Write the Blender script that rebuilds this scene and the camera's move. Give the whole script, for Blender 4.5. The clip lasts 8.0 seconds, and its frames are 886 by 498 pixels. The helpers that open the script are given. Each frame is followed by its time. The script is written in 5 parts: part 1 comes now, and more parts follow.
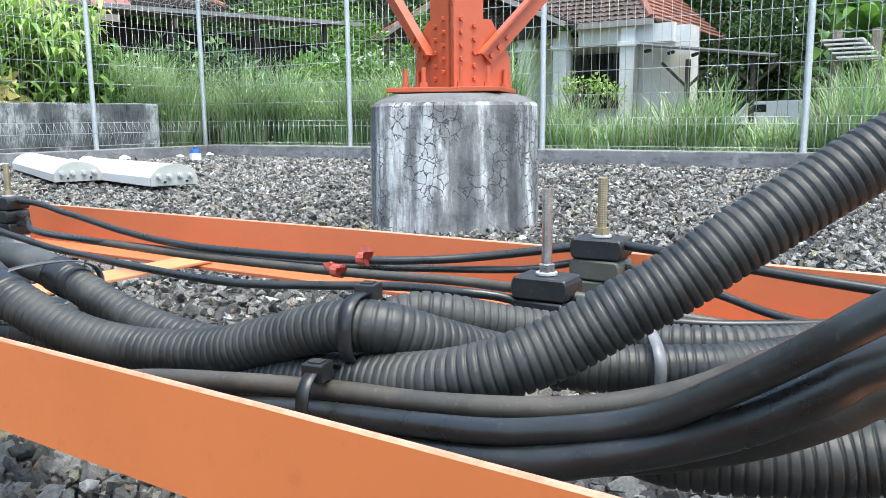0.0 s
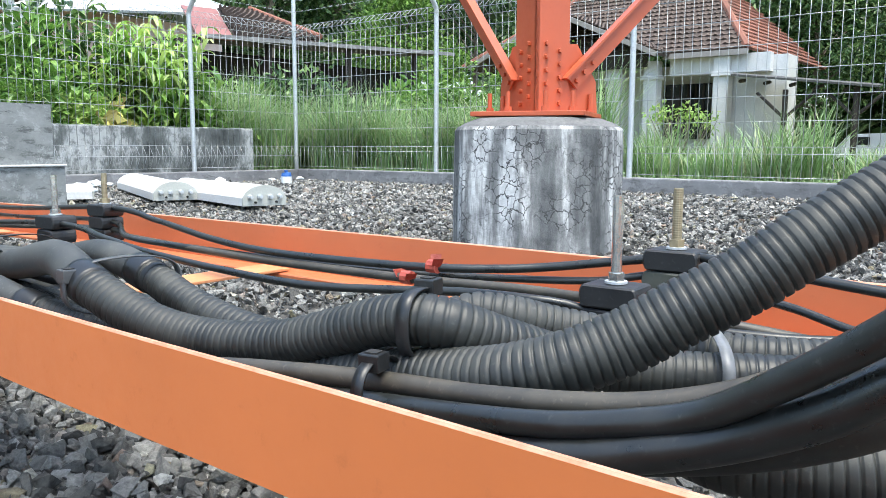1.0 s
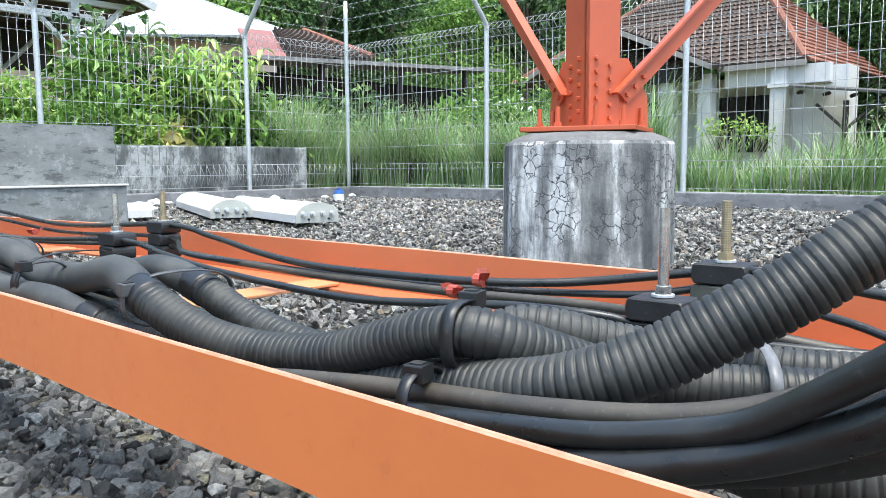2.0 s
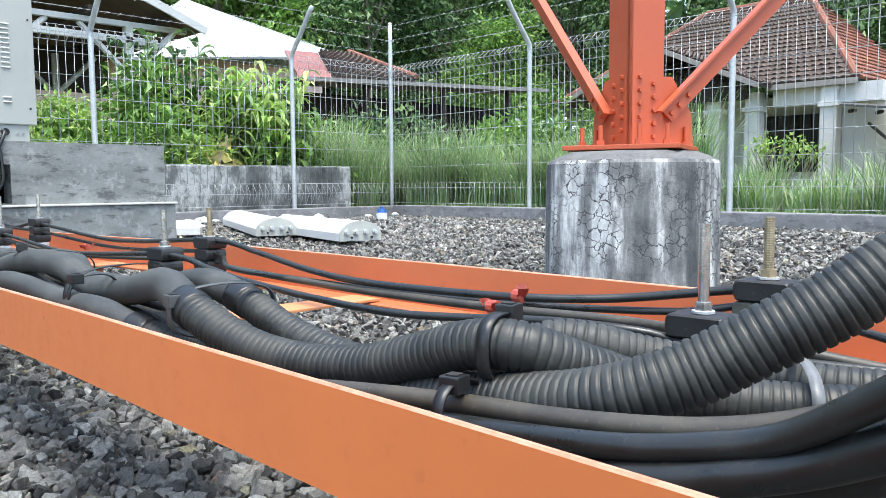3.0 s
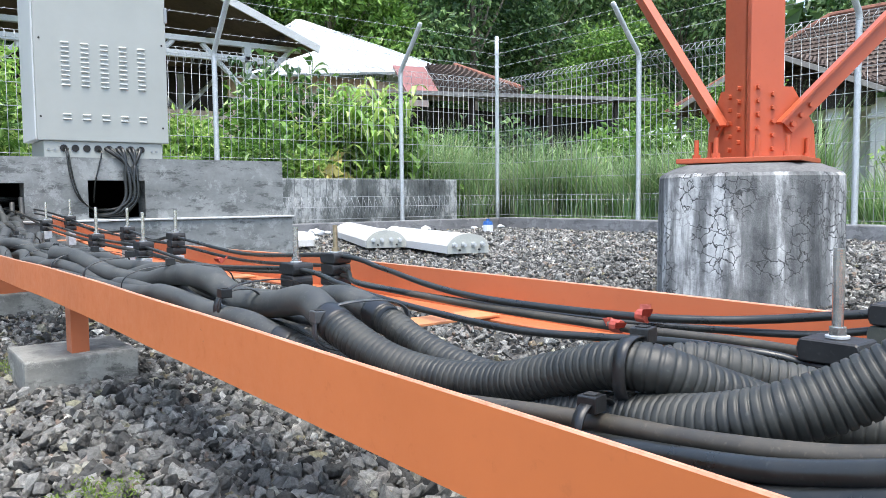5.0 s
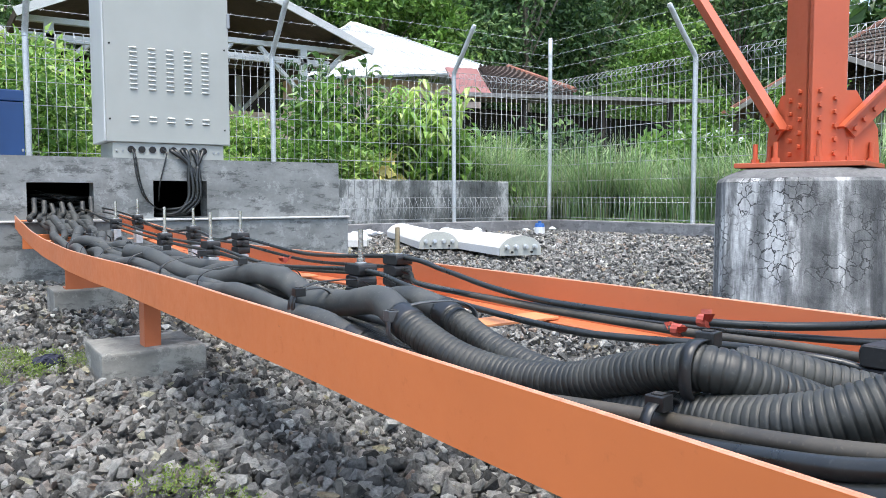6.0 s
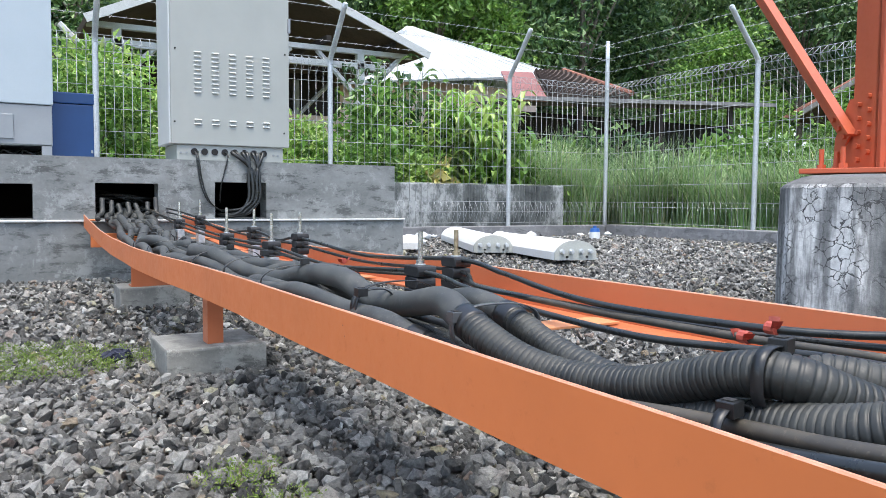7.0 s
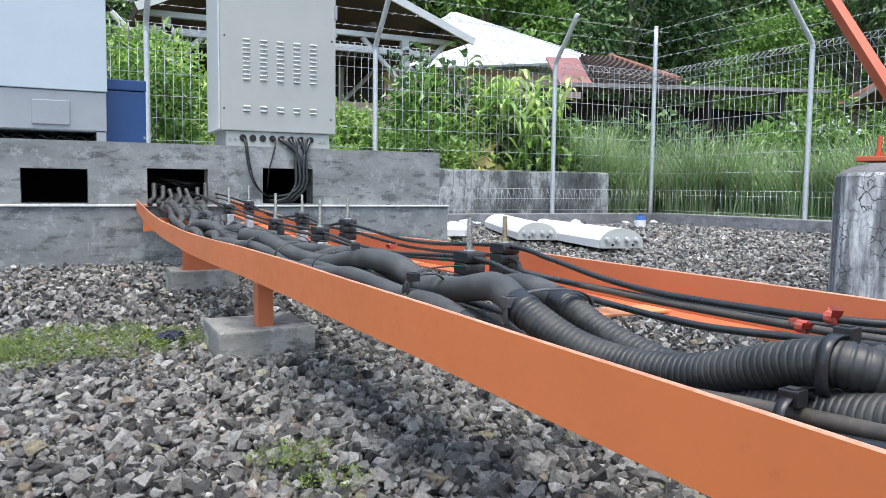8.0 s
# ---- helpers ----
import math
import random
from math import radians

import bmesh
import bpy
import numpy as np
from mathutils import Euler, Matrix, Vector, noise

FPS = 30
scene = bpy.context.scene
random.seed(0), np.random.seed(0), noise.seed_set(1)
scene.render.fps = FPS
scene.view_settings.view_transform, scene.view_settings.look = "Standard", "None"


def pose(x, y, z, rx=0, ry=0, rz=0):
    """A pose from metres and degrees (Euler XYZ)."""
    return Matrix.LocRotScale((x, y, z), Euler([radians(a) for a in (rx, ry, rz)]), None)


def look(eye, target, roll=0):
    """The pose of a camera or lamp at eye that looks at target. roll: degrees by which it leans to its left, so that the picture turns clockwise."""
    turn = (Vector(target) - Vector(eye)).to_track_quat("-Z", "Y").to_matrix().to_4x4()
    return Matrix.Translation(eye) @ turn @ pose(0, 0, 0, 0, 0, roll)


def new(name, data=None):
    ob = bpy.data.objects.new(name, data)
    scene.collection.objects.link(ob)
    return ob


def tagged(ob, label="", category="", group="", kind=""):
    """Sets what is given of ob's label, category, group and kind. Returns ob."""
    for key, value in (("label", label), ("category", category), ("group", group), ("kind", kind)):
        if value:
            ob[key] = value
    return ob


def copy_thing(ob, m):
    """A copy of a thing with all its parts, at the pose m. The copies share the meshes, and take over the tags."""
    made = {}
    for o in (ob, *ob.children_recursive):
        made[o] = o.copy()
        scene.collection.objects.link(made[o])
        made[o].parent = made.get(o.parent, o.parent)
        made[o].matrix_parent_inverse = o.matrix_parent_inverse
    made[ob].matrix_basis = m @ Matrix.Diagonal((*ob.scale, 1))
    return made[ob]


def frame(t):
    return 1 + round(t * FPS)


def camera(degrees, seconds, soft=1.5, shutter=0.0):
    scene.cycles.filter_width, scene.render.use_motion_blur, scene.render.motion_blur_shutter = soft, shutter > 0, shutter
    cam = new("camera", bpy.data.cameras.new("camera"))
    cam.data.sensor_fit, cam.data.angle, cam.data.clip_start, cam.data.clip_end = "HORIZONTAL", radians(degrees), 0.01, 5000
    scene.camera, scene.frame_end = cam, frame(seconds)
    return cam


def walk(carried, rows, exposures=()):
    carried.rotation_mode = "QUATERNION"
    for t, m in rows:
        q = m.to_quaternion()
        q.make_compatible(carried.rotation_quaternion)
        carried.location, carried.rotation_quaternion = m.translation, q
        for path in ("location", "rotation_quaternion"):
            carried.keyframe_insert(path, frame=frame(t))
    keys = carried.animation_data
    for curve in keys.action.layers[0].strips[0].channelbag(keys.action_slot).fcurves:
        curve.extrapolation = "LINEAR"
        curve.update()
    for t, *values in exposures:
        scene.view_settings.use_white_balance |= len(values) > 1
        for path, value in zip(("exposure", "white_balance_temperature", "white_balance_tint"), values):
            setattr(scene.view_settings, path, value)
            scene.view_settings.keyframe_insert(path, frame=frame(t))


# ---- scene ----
cam = camera(58.8, 8.0, soft=0.8)
PATH = [
    (0, (-0.0781, -0.1092, 0.4051), (1.5832, 0.9554, 0.0787), -0.53),
    (0.2, (-0.0745, -0.1109, 0.4024), (1.5905, 0.9606, 0.1206), -0.21),
    (0.5, (-0.0706, -0.1143, 0.3975), (1.5655, 1.0019, 0.1195), -0.71),
    (0.7, (-0.0714, -0.1163, 0.3930), (1.5326, 1.0500, 0.1344), -0.74),
    (1, (-0.0700, -0.1210, 0.3843), (1.4759, 1.1222, 0.1299), 0.18),
    (1.2, (-0.0700, -0.1240, 0.3820), (1.4594, 1.1441, 0.1525), 0.11),
    (1.5, (-0.0705, -0.1269, 0.3821), (1.4427, 1.1660, 0.1854), 0.08),
    (1.7, (-0.0719, -0.1283, 0.3835), (1.4201, 1.1864, 0.1706), -0.14),
    (2.8, (-0.0734, -0.1346, 0.3799), (1.3323, 1.2782, 0.2139), -0.30),
    (3, (-0.0746, -0.1363, 0.3794), (1.3183, 1.2896, 0.2162), -0.38),
    (3.2, (-0.0769, -0.1352, 0.3798), (1.3029, 1.3037, 0.2191), -0.39),
    (3.5, (-0.0796, -0.1395, 0.3801), (1.2798, 1.3192, 0.2247), -0.50),
    (3.7, (-0.0819, -0.1398, 0.3812), (1.2603, 1.3343, 0.2217), -0.41),
    (4, (-0.0863, -0.1401, 0.3829), (1.2117, 1.3730, 0.2223), -1.07),
    (4.2, (-0.0895, -0.1417, 0.3840), (1.1748, 1.4000, 0.2262), -0.58),
    (4.5, (-0.0962, -0.1437, 0.3850), (1.1527, 1.4119, 0.2424), -0.47),
    (4.7, (-0.1020, -0.1439, 0.3881), (1.1211, 1.4329, 0.2557), -0.70),
    (5.8, (-0.1466, -0.1586, 0.3947), (0.9850, 1.4842, 0.2513), 0.21),
    (6, (-0.1504, -0.1633, 0.3966), (0.9416, 1.5073, 0.2676), -0.12),
    (6.2, (-0.1531, -0.1640, 0.3977), (0.9150, 1.5231, 0.2837), 0.15),
    (6.5, (-0.1549, -0.1648, 0.3971), (0.8909, 1.5355, 0.2743), -0.25),
    (6.7, (-0.1577, -0.1638, 0.3971), (0.8666, 1.5501, 0.2824), -0.08),
    (7, (-0.1626, -0.1616, 0.3950), (0.8153, 1.5788, 0.2749), 0.39),
    (7.2, (-0.1655, -0.1615, 0.3948), (0.7761, 1.5982, 0.2646), -0.04),
    (7.5, (-0.1704, -0.1601, 0.3940), (0.7432, 1.6136, 0.2557), 0.45),
    (7.7, (-0.1716, -0.1599, 0.3936), (0.7366, 1.6168, 0.2569), 0.47),
    (8, (-0.1754, -0.1592, 0.3932), (0.7068, 1.6291, 0.2394), 0.67),
]
walk(cam, [(t, look(eye, target, roll)) for t, eye, target, roll in PATH], ((0, 1.94, 6500, 3), (1.5, 1.92, 6500, 3), (3.5, 1.87, 6500, 4.5), (4.5, 1.82, 6500, 6), (6.0, 1.69, 6500, 7), (8, 1.56, 6500, 7.5)))

# ---------- light ----------
world = bpy.data.worlds.new("World")
scene.world = world
world.use_nodes = True
wn = world.node_tree
sky = wn.nodes.new("ShaderNodeTexSky")
sky.sky_type = 'NISHITA'
sky.sun_disc = False
sky.sun_elevation = radians(74)
sky.sun_rotation = radians(200)
sky.air_density, sky.dust_density, sky.ozone_density = 1.0, 3.0, 1.5
bgn = wn.nodes["Background"]
wn.links.new(sky.outputs[0], bgn.inputs[0])
bgn.inputs[1].default_value = 0.15
sun = new("sun", bpy.data.lights.new("sun", 'SUN'))
sun.data.energy = 1.2
sun.data.angle = radians(35)
sun.data.color = (1.0, 0.97, 0.94)
sun.matrix_world = look((-1.3, -1.9, 8), (0, 0, 0))


# ---------- materials ----------
def material(name, rough=0.7, metal=0.0, spec=0.5):
    m = bpy.data.materials.new(name)
    m.use_nodes = True
    b = m.node_tree.nodes["Principled BSDF"]
    b.inputs["Roughness"].default_value = rough
    b.inputs["Metallic"].default_value = metal
    b.inputs["Specular IOR Level"].default_value = spec
    return m, m.node_tree, b


def tex(nt, kind, scale, detail=5, rough=0.6, vec=None, **kw):
    n = nt.nodes.new(kind)
    if vec is None:
        tc = nt.nodes.new("ShaderNodeTexCoord")
        vec = tc.outputs["Object"]
    nt.links.new(vec, n.inputs["Vector"])
    n.inputs["Scale"].default_value = scale
    if kind == "ShaderNodeTexNoise":
        n.inputs["Detail"].default_value = detail
        n.inputs["Roughness"].default_value = rough
    return n


def ramp(nt, fac, stops):
    r = nt.nodes.new("ShaderNodeValToRGB")
    e = r.color_ramp.elements
    while len(e) < len(stops):
        e.new(0.5)
    for i, (p, c) in enumerate(stops):
        e[i].position = p
        e[i].color = (*c, 1) if len(c) == 3 else c
    nt.links.new(fac, r.inputs[0])
    return r.outputs[0]


def mixc(nt, fac, a, b, mode='MIX'):
    n = nt.nodes.new("ShaderNodeMix")
    n.data_type, n.blend_type = 'RGBA', mode
    for s, v in ((n.inputs[0], fac), (n.inputs[6], a), (n.inputs[7], b)):
        if isinstance(v, (int, float)):
            s.default_value = v
        elif isinstance(v, tuple):
            s.default_value = (*v, 1)
        else:
            nt.links.new(v, s)
    return n.outputs[2]


def bump(nt, bsdf, height, strength=0.3, dist=0.01):
    n = nt.nodes.new("ShaderNodeBump")
    n.inputs["Strength"].default_value = strength
    n.inputs["Distance"].default_value = dist
    nt.links.new(height, n.inputs["Height"])
    nt.links.new(n.outputs[0], bsdf.inputs["Normal"])


def squash(nt, sx, sy, sz):
    tc = nt.nodes.new("ShaderNodeTexCoord")
    mp = nt.nodes.new("ShaderNodeMapping")
    mp.inputs["Scale"].default_value = (sx, sy, sz)
    nt.links.new(tc.outputs["Object"], mp.inputs[0])
    return mp.outputs[0]


def rnd(nt, island=False):
    if island:
        return nt.nodes.new("ShaderNodeNewGeometry").outputs["Random Per Island"]
    return nt.nodes.new("ShaderNodeObjectInfo").outputs["Random"]


def mottled(name, c1, c2, scale=8, rough=0.7, metal=0.0, b=0.2, fine=120, dist=0.003, spec=0.5, stain=None, stain_scale=2.5, grain=0.25):
    """Two-scale mottled surface with optional stains and a fine relief."""
    m, nt, p = material(name, rough, metal, spec)
    n1 = tex(nt, "ShaderNodeTexNoise", scale, 6, 0.65)
    n2 = tex(nt, "ShaderNodeTexNoise", fine, 4, 0.6)
    col = ramp(nt, n1.outputs[0], [(0.3, c1), (0.7, c2)])
    col = mixc(nt, grain, col, ramp(nt, n2.outputs[0], [(0.3, tuple(v * 0.6 for v in c1)), (0.7, tuple(min(1, v * 1.3) for v in c2))]))
    if stain:
        n3 = tex(nt, "ShaderNodeTexNoise", stain_scale, 8, 0.7)
        col = mixc(nt, ramp(nt, n3.outputs[0], [(0.52, (0, 0, 0)), (0.68, (1, 1, 1))]), col, stain)
    nt.links.new(col, p.inputs["Base Color"])
    r = nt.nodes.new("ShaderNodeMapRange")
    r.inputs[3].default_value, r.inputs[4].default_value = max(0.05, rough - 0.12), min(1, rough + 0.12)
    nt.links.new(n1.outputs[0], r.inputs[0])
    nt.links.new(r.outputs[0], p.inputs["Roughness"])
    bump(nt, p, n2.outputs[0], b, dist)
    return m


def orange_paint(name, c, chips=0.0):
    m, nt, p = material(name, 0.42)
    n1 = tex(nt, "ShaderNodeTexNoise", 3, 5, 0.6)
    n2 = tex(nt, "ShaderNodeTexNoise", 60, 5, 0.7)
    col = ramp(nt, n1.outputs[0], [(0.3, tuple(v * 0.88 for v in c)), (0.7, tuple(min(1, v * 1.06) for v in c))])
    col = mixc(nt, ramp(nt, n2.outputs[0], [(0.60, (0, 0, 0)), (0.78, (0.35, 0.35, 0.35))]), col, tuple(v * 0.62 for v in c))
    n3 = tex(nt, "ShaderNodeTexNoise", 22, 8, 0.75)
    col = mixc(nt, ramp(nt, n3.outputs[0], [(0.70, (0, 0, 0)), (0.73, (1, 1, 1))]), col, (0.16, 0.075, 0.04))
    nt.links.new(col, p.inputs["Base Color"])
    nt.links.new(ramp(nt, n2.outputs[0], [(0.2, (0.34, 0.34, 0.34)), (0.8, (0.55, 0.55, 0.55))]), p.inputs["Roughness"])
    bump(nt, p, n2.outputs[0], 0.12, 0.001)
    return m


def rubber(name, c, dust, rough=0.5, amount=0.45):
    m, nt, p = material(name, rough)
    n1 = tex(nt, "ShaderNodeTexNoise", 25, 7, 0.7)
    n2 = tex(nt, "ShaderNodeTexNoise", 260, 3, 0.6)
    col = mixc(nt, ramp(nt, n1.outputs[0], [(0.42, (0, 0, 0)), (0.75, (amount, amount, amount))]), c, dust)
    col = mixc(nt, ramp(nt, n2.outputs[0], [(0.60, (0, 0, 0)), (0.72, (0.6, 0.6, 0.6))]), col, dust)
    nt.links.new(col, p.inputs["Base Color"])
    nt.links.new(ramp(nt, n1.outputs[0], [(0.3, (rough - .08,) * 3), (0.8, (rough + .25,) * 3)]), p.inputs["Roughness"])
    bump(nt, p, n2.outputs[0], 0.15, 0.0006)
    return m


def stone_material():
    m, nt, p = material("crushed_stone", 0.85, spec=0.3)
    col = ramp(nt, rnd(nt, True), [(0.0, (0.05, 0.05, 0.049)), (0.22, (0.112, 0.11, 0.103)), (0.45, (0.20, 0.196, 0.184)), (0.70, (0.29, 0.284, 0.265)),
                                   (0.86, (0.40, 0.395, 0.37)), (0.93, (0.23, 0.17, 0.135)), (0.96, (0.27, 0.255, 0.16)), (1.0, (0.62, 0.615, 0.585))])
    n1 = tex(nt, "ShaderNodeTexNoise", 120, 7, 0.75)
    n2 = tex(nt, "ShaderNodeTexNoise", 9, 3, 0.5)
    col = mixc(nt, 1.0, col, ramp(nt, n1.outputs[0], [(0.3, (0.42, 0.42, 0.43)), (0.7, (1.25, 1.25, 1.22))]), 'MULTIPLY')
    col = mixc(nt, ramp(nt, n2.outputs[0], [(0.55, (0, 0, 0)), (0.8, (0.3, 0.3, 0.3))]), col, (0.25, 0.22, 0.17))
    nt.links.new(col, p.inputs["Base Color"])
    bump(nt, p, n1.outputs[0], 1.0, 0.008)
    return m


def leaf_material(name, cols, rough=0.5, trans=0.25):
    m, nt, p = material(name, rough)
    n = len(cols)
    col = ramp(nt, rnd(nt, True), [(i / (n - 1), c) for i, c in enumerate(cols)])
    n1 = tex(nt, "ShaderNodeTexNoise", 1.3, 3, 0.5)
    col = mixc(nt, 1.0, col, ramp(nt, n1.outputs[0], [(0.3, (0.65, 0.68, 0.6)), (0.7, (1.15, 1.15, 1.05))]), 'MULTIPLY')
    nt.links.new(col, p.inputs["Base Color"])
    tr = nt.nodes.new("ShaderNodeBsdfTranslucent")
    nt.links.new(col, tr.inputs[0])
    mx = nt.nodes.new("ShaderNodeMixShader")
    mx.inputs[0].default_value = trans
    nt.links.new(p.outputs[0], mx.inputs[1])
    nt.links.new(tr.outputs[0], mx.inputs[2])
    nt.links.new(mx.outputs[0], nt.nodes["Material Output"].inputs[0])
    return m


def cracked_plaster():
    """Lime-washed concrete of the tower footing: pale runs, dark bands and a net of hairline cracks."""
    m, nt, p = material("cracked_concrete", 0.85, spec=0.3)
    streak = tex(nt, "ShaderNodeTexNoise", 1.0, 6, 0.62, squash(nt, 7, 7, 1.1))
    fine = tex(nt, "ShaderNodeTexNoise", 40, 8, 0.75)
    big = tex(nt, "ShaderNodeTexNoise", 11, 8, 0.75)
    col = ramp(nt, streak.outputs[0], [(0.36, (0.085, 0.088, 0.09)), (0.46, (0.15, 0.154, 0.155)), (0.53, (0.28, 0.282, 0.28)), (0.585, (0.66, 0.66, 0.65))])
    col = mixc(nt, 1.0, col, ramp(nt, big.outputs[0], [(0.32, (0.5, 0.5, 0.505)), (0.58, (1, 1, 0.985))]), 'MULTIPLY')
    col = mixc(nt, ramp(nt, fine.outputs[0], [(0.55, (0, 0, 0)), (0.72, (0.55, 0.55, 0.55))]), col, (0.16, 0.16, 0.165))
    warp = nt.nodes.new("ShaderNodeTexCoord")
    wn_ = tex(nt, "ShaderNodeTexNoise", 22, 4, 0.6)
    vec = mixc(nt, 0.05, warp.outputs["Object"], wn_.outputs[1])
    v = tex(nt, "ShaderNodeTexVoronoi", 27, vec=vec)
    v.feature = 'DISTANCE_TO_EDGE'
    crack = ramp(nt, v.outputs[0], [(0.02, (1, 1, 1)), (0.06, (0, 0, 0))])
    where = ramp(nt, tex(nt, "ShaderNodeTexNoise", 5, 3, 0.5).outputs[0], [(0.44, (0, 0, 0)), (0.53, (1, 1, 1))])
    both = mixc(nt, 1.0, crack, where, 'MULTIPLY')
    col = mixc(nt, both, col, (0.055, 0.055, 0.055))
    nt.links.new(col, p.inputs["Base Color"])
    h = mixc(nt, both, fine.outputs[0], (0, 0, 0))
    bump(nt, p, h, 0.45, 0.006)
    return m


def cement_material(name, lo, hi, smear):
    """Trowelled cement: long flat smears over a mottled grey."""
    m, nt, p = material(name, 0.75, spec=0.35)
    a = tex(nt, "ShaderNodeTexNoise", 1.0, 7, 0.65, squash(nt, 2.2, 2.2, 5))
    b = tex(nt, "ShaderNodeTexNoise", 55, 6, 0.7)
    c = tex(nt, "ShaderNodeTexNoise", 1.0, 6, 0.75, squash(nt, 5, 5, 16))
    col = ramp(nt, a.outputs[0], [(0.3, lo), (0.68, hi)])
    col = mixc(nt, ramp(nt, c.outputs[0], [(0.52, (0, 0, 0)), (0.60, (0.85, 0.85, 0.85))]), col, smear)
    d = tex(nt, "ShaderNodeTexNoise", 6.5, 8, 0.8)
    col = mixc(nt, ramp(nt, d.outputs[0], [(0.53, (0, 0, 0)), (0.58, (0.6, 0.6, 0.6))]), col, tuple(min(0.7, v * 1.3) for v in hi))
    col = mixc(nt, 0.2, col, ramp(nt, b.outputs[0], [(0.3, lo), (0.7, hi)]))
    nt.links.new(col, p.inputs["Base Color"])
    bump(nt, p, b.outputs[0], 0.35, 0.004)
    return m


def streaked_wall():
    m, nt, p = material("mouldy_render", 0.9, spec=0.2)
    a = tex(nt, "ShaderNodeTexNoise", 1.0, 9, 0.7, squash(nt, 3.2, 3.2, 1.6))
    b = tex(nt, "ShaderNodeTexNoise", 12, 8, 0.75)
    col = ramp(nt, a.outputs[0], [(0.36, (0.04, 0.044, 0.043)), (0.49, (0.14, 0.15, 0.145)), (0.57, (0.40, 0.41, 0.40))])
    col = mixc(nt, ramp(nt, b.outputs[0], [(0.5, (0, 0, 0)), (0.62, (0.75, 0.75, 0.75))]), col, (0.11, 0.12, 0.115))
    nt.links.new(col, p.inputs["Base Color"])
    bump(nt, p, b.outputs[0], 0.3, 0.01)
    return m


M = {}
M["rail"] = orange_paint("tray_orange", (0.60, 0.166, 0.048))
# Tray orange with shade put into the colour, for far rail and posts
M["rail_shaded"] = orange_paint("tray_orange_shaded", (0.50, 0.145, 0.058))
# Pale top edge: worn paint, and the highlight along it put into the colour
M["rail_edge"] = mottled("tray_wear_and_glint", (0.42, 0.155, 0.075), (0.54, 0.30, 0.20), 30, 0.4, 0, 0.1, 200)
M["rung"] = orange_paint("rung_orange", (0.62, 0.26, 0.115))
M["tower"] = orange_paint("tower_red_orange", (0.46, 0.092, 0.036))
M["conduit"] = rubber("conduit_black", (0.012, 0.0135, 0.0125), (0.062, 0.064, 0.056), 0.47, 0.65)
M["conduit_grey"] = rubber("conduit_dusty", (0.016, 0.0175, 0.0165), (0.085, 0.087, 0.077), 0.5, 0.65)
M["sleeve"] = rubber("sleeve_black", (0.030, 0.032, 0.031), (0.11, 0.114, 0.104), 0.55, 0.65)
M["cable"] = rubber("cable_black", (0.012, 0.0135, 0.0130), (0.05, 0.051, 0.048), 0.28, 0.3)
M["cable_brown"] = rubber("cable_dusty_brown", (0.038, 0.034, 0.027), (0.11, 0.095, 0.072), 0.45, 0.6)
M["clamp"] = rubber("clamp_plastic", (0.009, 0.009, 0.010), (0.045, 0.045, 0.043), 0.42, 0.3)
M["clamp_olive"] = rubber("clamp_plastic_faded", (0.055, 0.058, 0.045), (0.12, 0.12, 0.10), 0.55, 0.5)
M["tie"] = rubber("tie_black", (0.010, 0.0105, 0.011), (0.045, 0.046, 0.046), 0.35, 0.4)
M["tie_grey"] = mottled("tie_grey", (0.045, 0.047, 0.05), (0.075, 0.078, 0.08), 60, 0.4, 0.0, 0.1)
M["tie_silver"] = mottled("tie_silver", (0.13, 0.134, 0.138), (0.19, 0.194, 0.198), 60, 0.4, 0.1, 0.1)
M["zinc"] = mottled("galvanised", (0.46, 0.48, 0.49), (0.62, 0.64, 0.65), 30, 0.45, 0.5, 0.1)
M["wire"] = mottled("galvanised_wire", (0.31, 0.325, 0.325), (0.44, 0.45, 0.45), 20, 0.5, 0.35, 0.05)
M["steel"] = mottled("stainless_rod", (0.62, 0.62, 0.61), (0.76, 0.76, 0.75), 90, 0.2, 0.9, 0.1)
M["brass_rod"] = mottled("yellowed_rod", (0.30, 0.24, 0.15), (0.42, 0.35, 0.23), 90, 0.4, 0.7, 0.1)
M["stone"] = stone_material()
M["soil"] = mottled("gravel_dust", (0.04, 0.039, 0.037), (0.09, 0.088, 0.082), 14, 0.95, 0, 0.6, 90, 0.01, 0.2)
M["footing"] = cracked_plaster()
M["footing_dark"] = mottled("footing_dark_cap", (0.075, 0.075, 0.077), (0.16, 0.16, 0.157), 14, 0.85, 0, 0.4, 70, 0.004, 0.3, (0.12, 0.12, 0.12), 6)
M["cement"] = cement_material("trowelled_cement", (0.098, 0.105, 0.104), (0.28, 0.292, 0.285), (0.05, 0.054, 0.054))
M["cement_pad"] = cement_material("cast_pad", (0.08, 0.08, 0.074), (0.33, 0.325, 0.295), (0.07, 0.07, 0.065))
M["kerb"] = cement_material("kerb_cement", (0.13, 0.13, 0.135), (0.25, 0.25, 0.25), (0.09, 0.09, 0.09))
M["ledge"] = mottled("pale_nosing", (0.42, 0.42, 0.41), (0.6, 0.6, 0.58), 25, 0.8, 0, 0.3)
M["mould"] = streaked_wall()
M["cab"] = mottled("cabinet_beige_grey", (0.33, 0.345, 0.32), (0.37, 0.385, 0.36), 4, 0.45, 0, 0.05, 200, 0.0005, 0.4, grain=0.04)
# Paler than the cabinet front: light on the side put into the colour
M["cab_side_lit"] = mottled("cabinet_side_lit", (0.56, 0.58, 0.58), (0.62, 0.64, 0.64), 4, 0.4, 0, 0.05, 200, 0.0005, 0.4, grain=0.04)
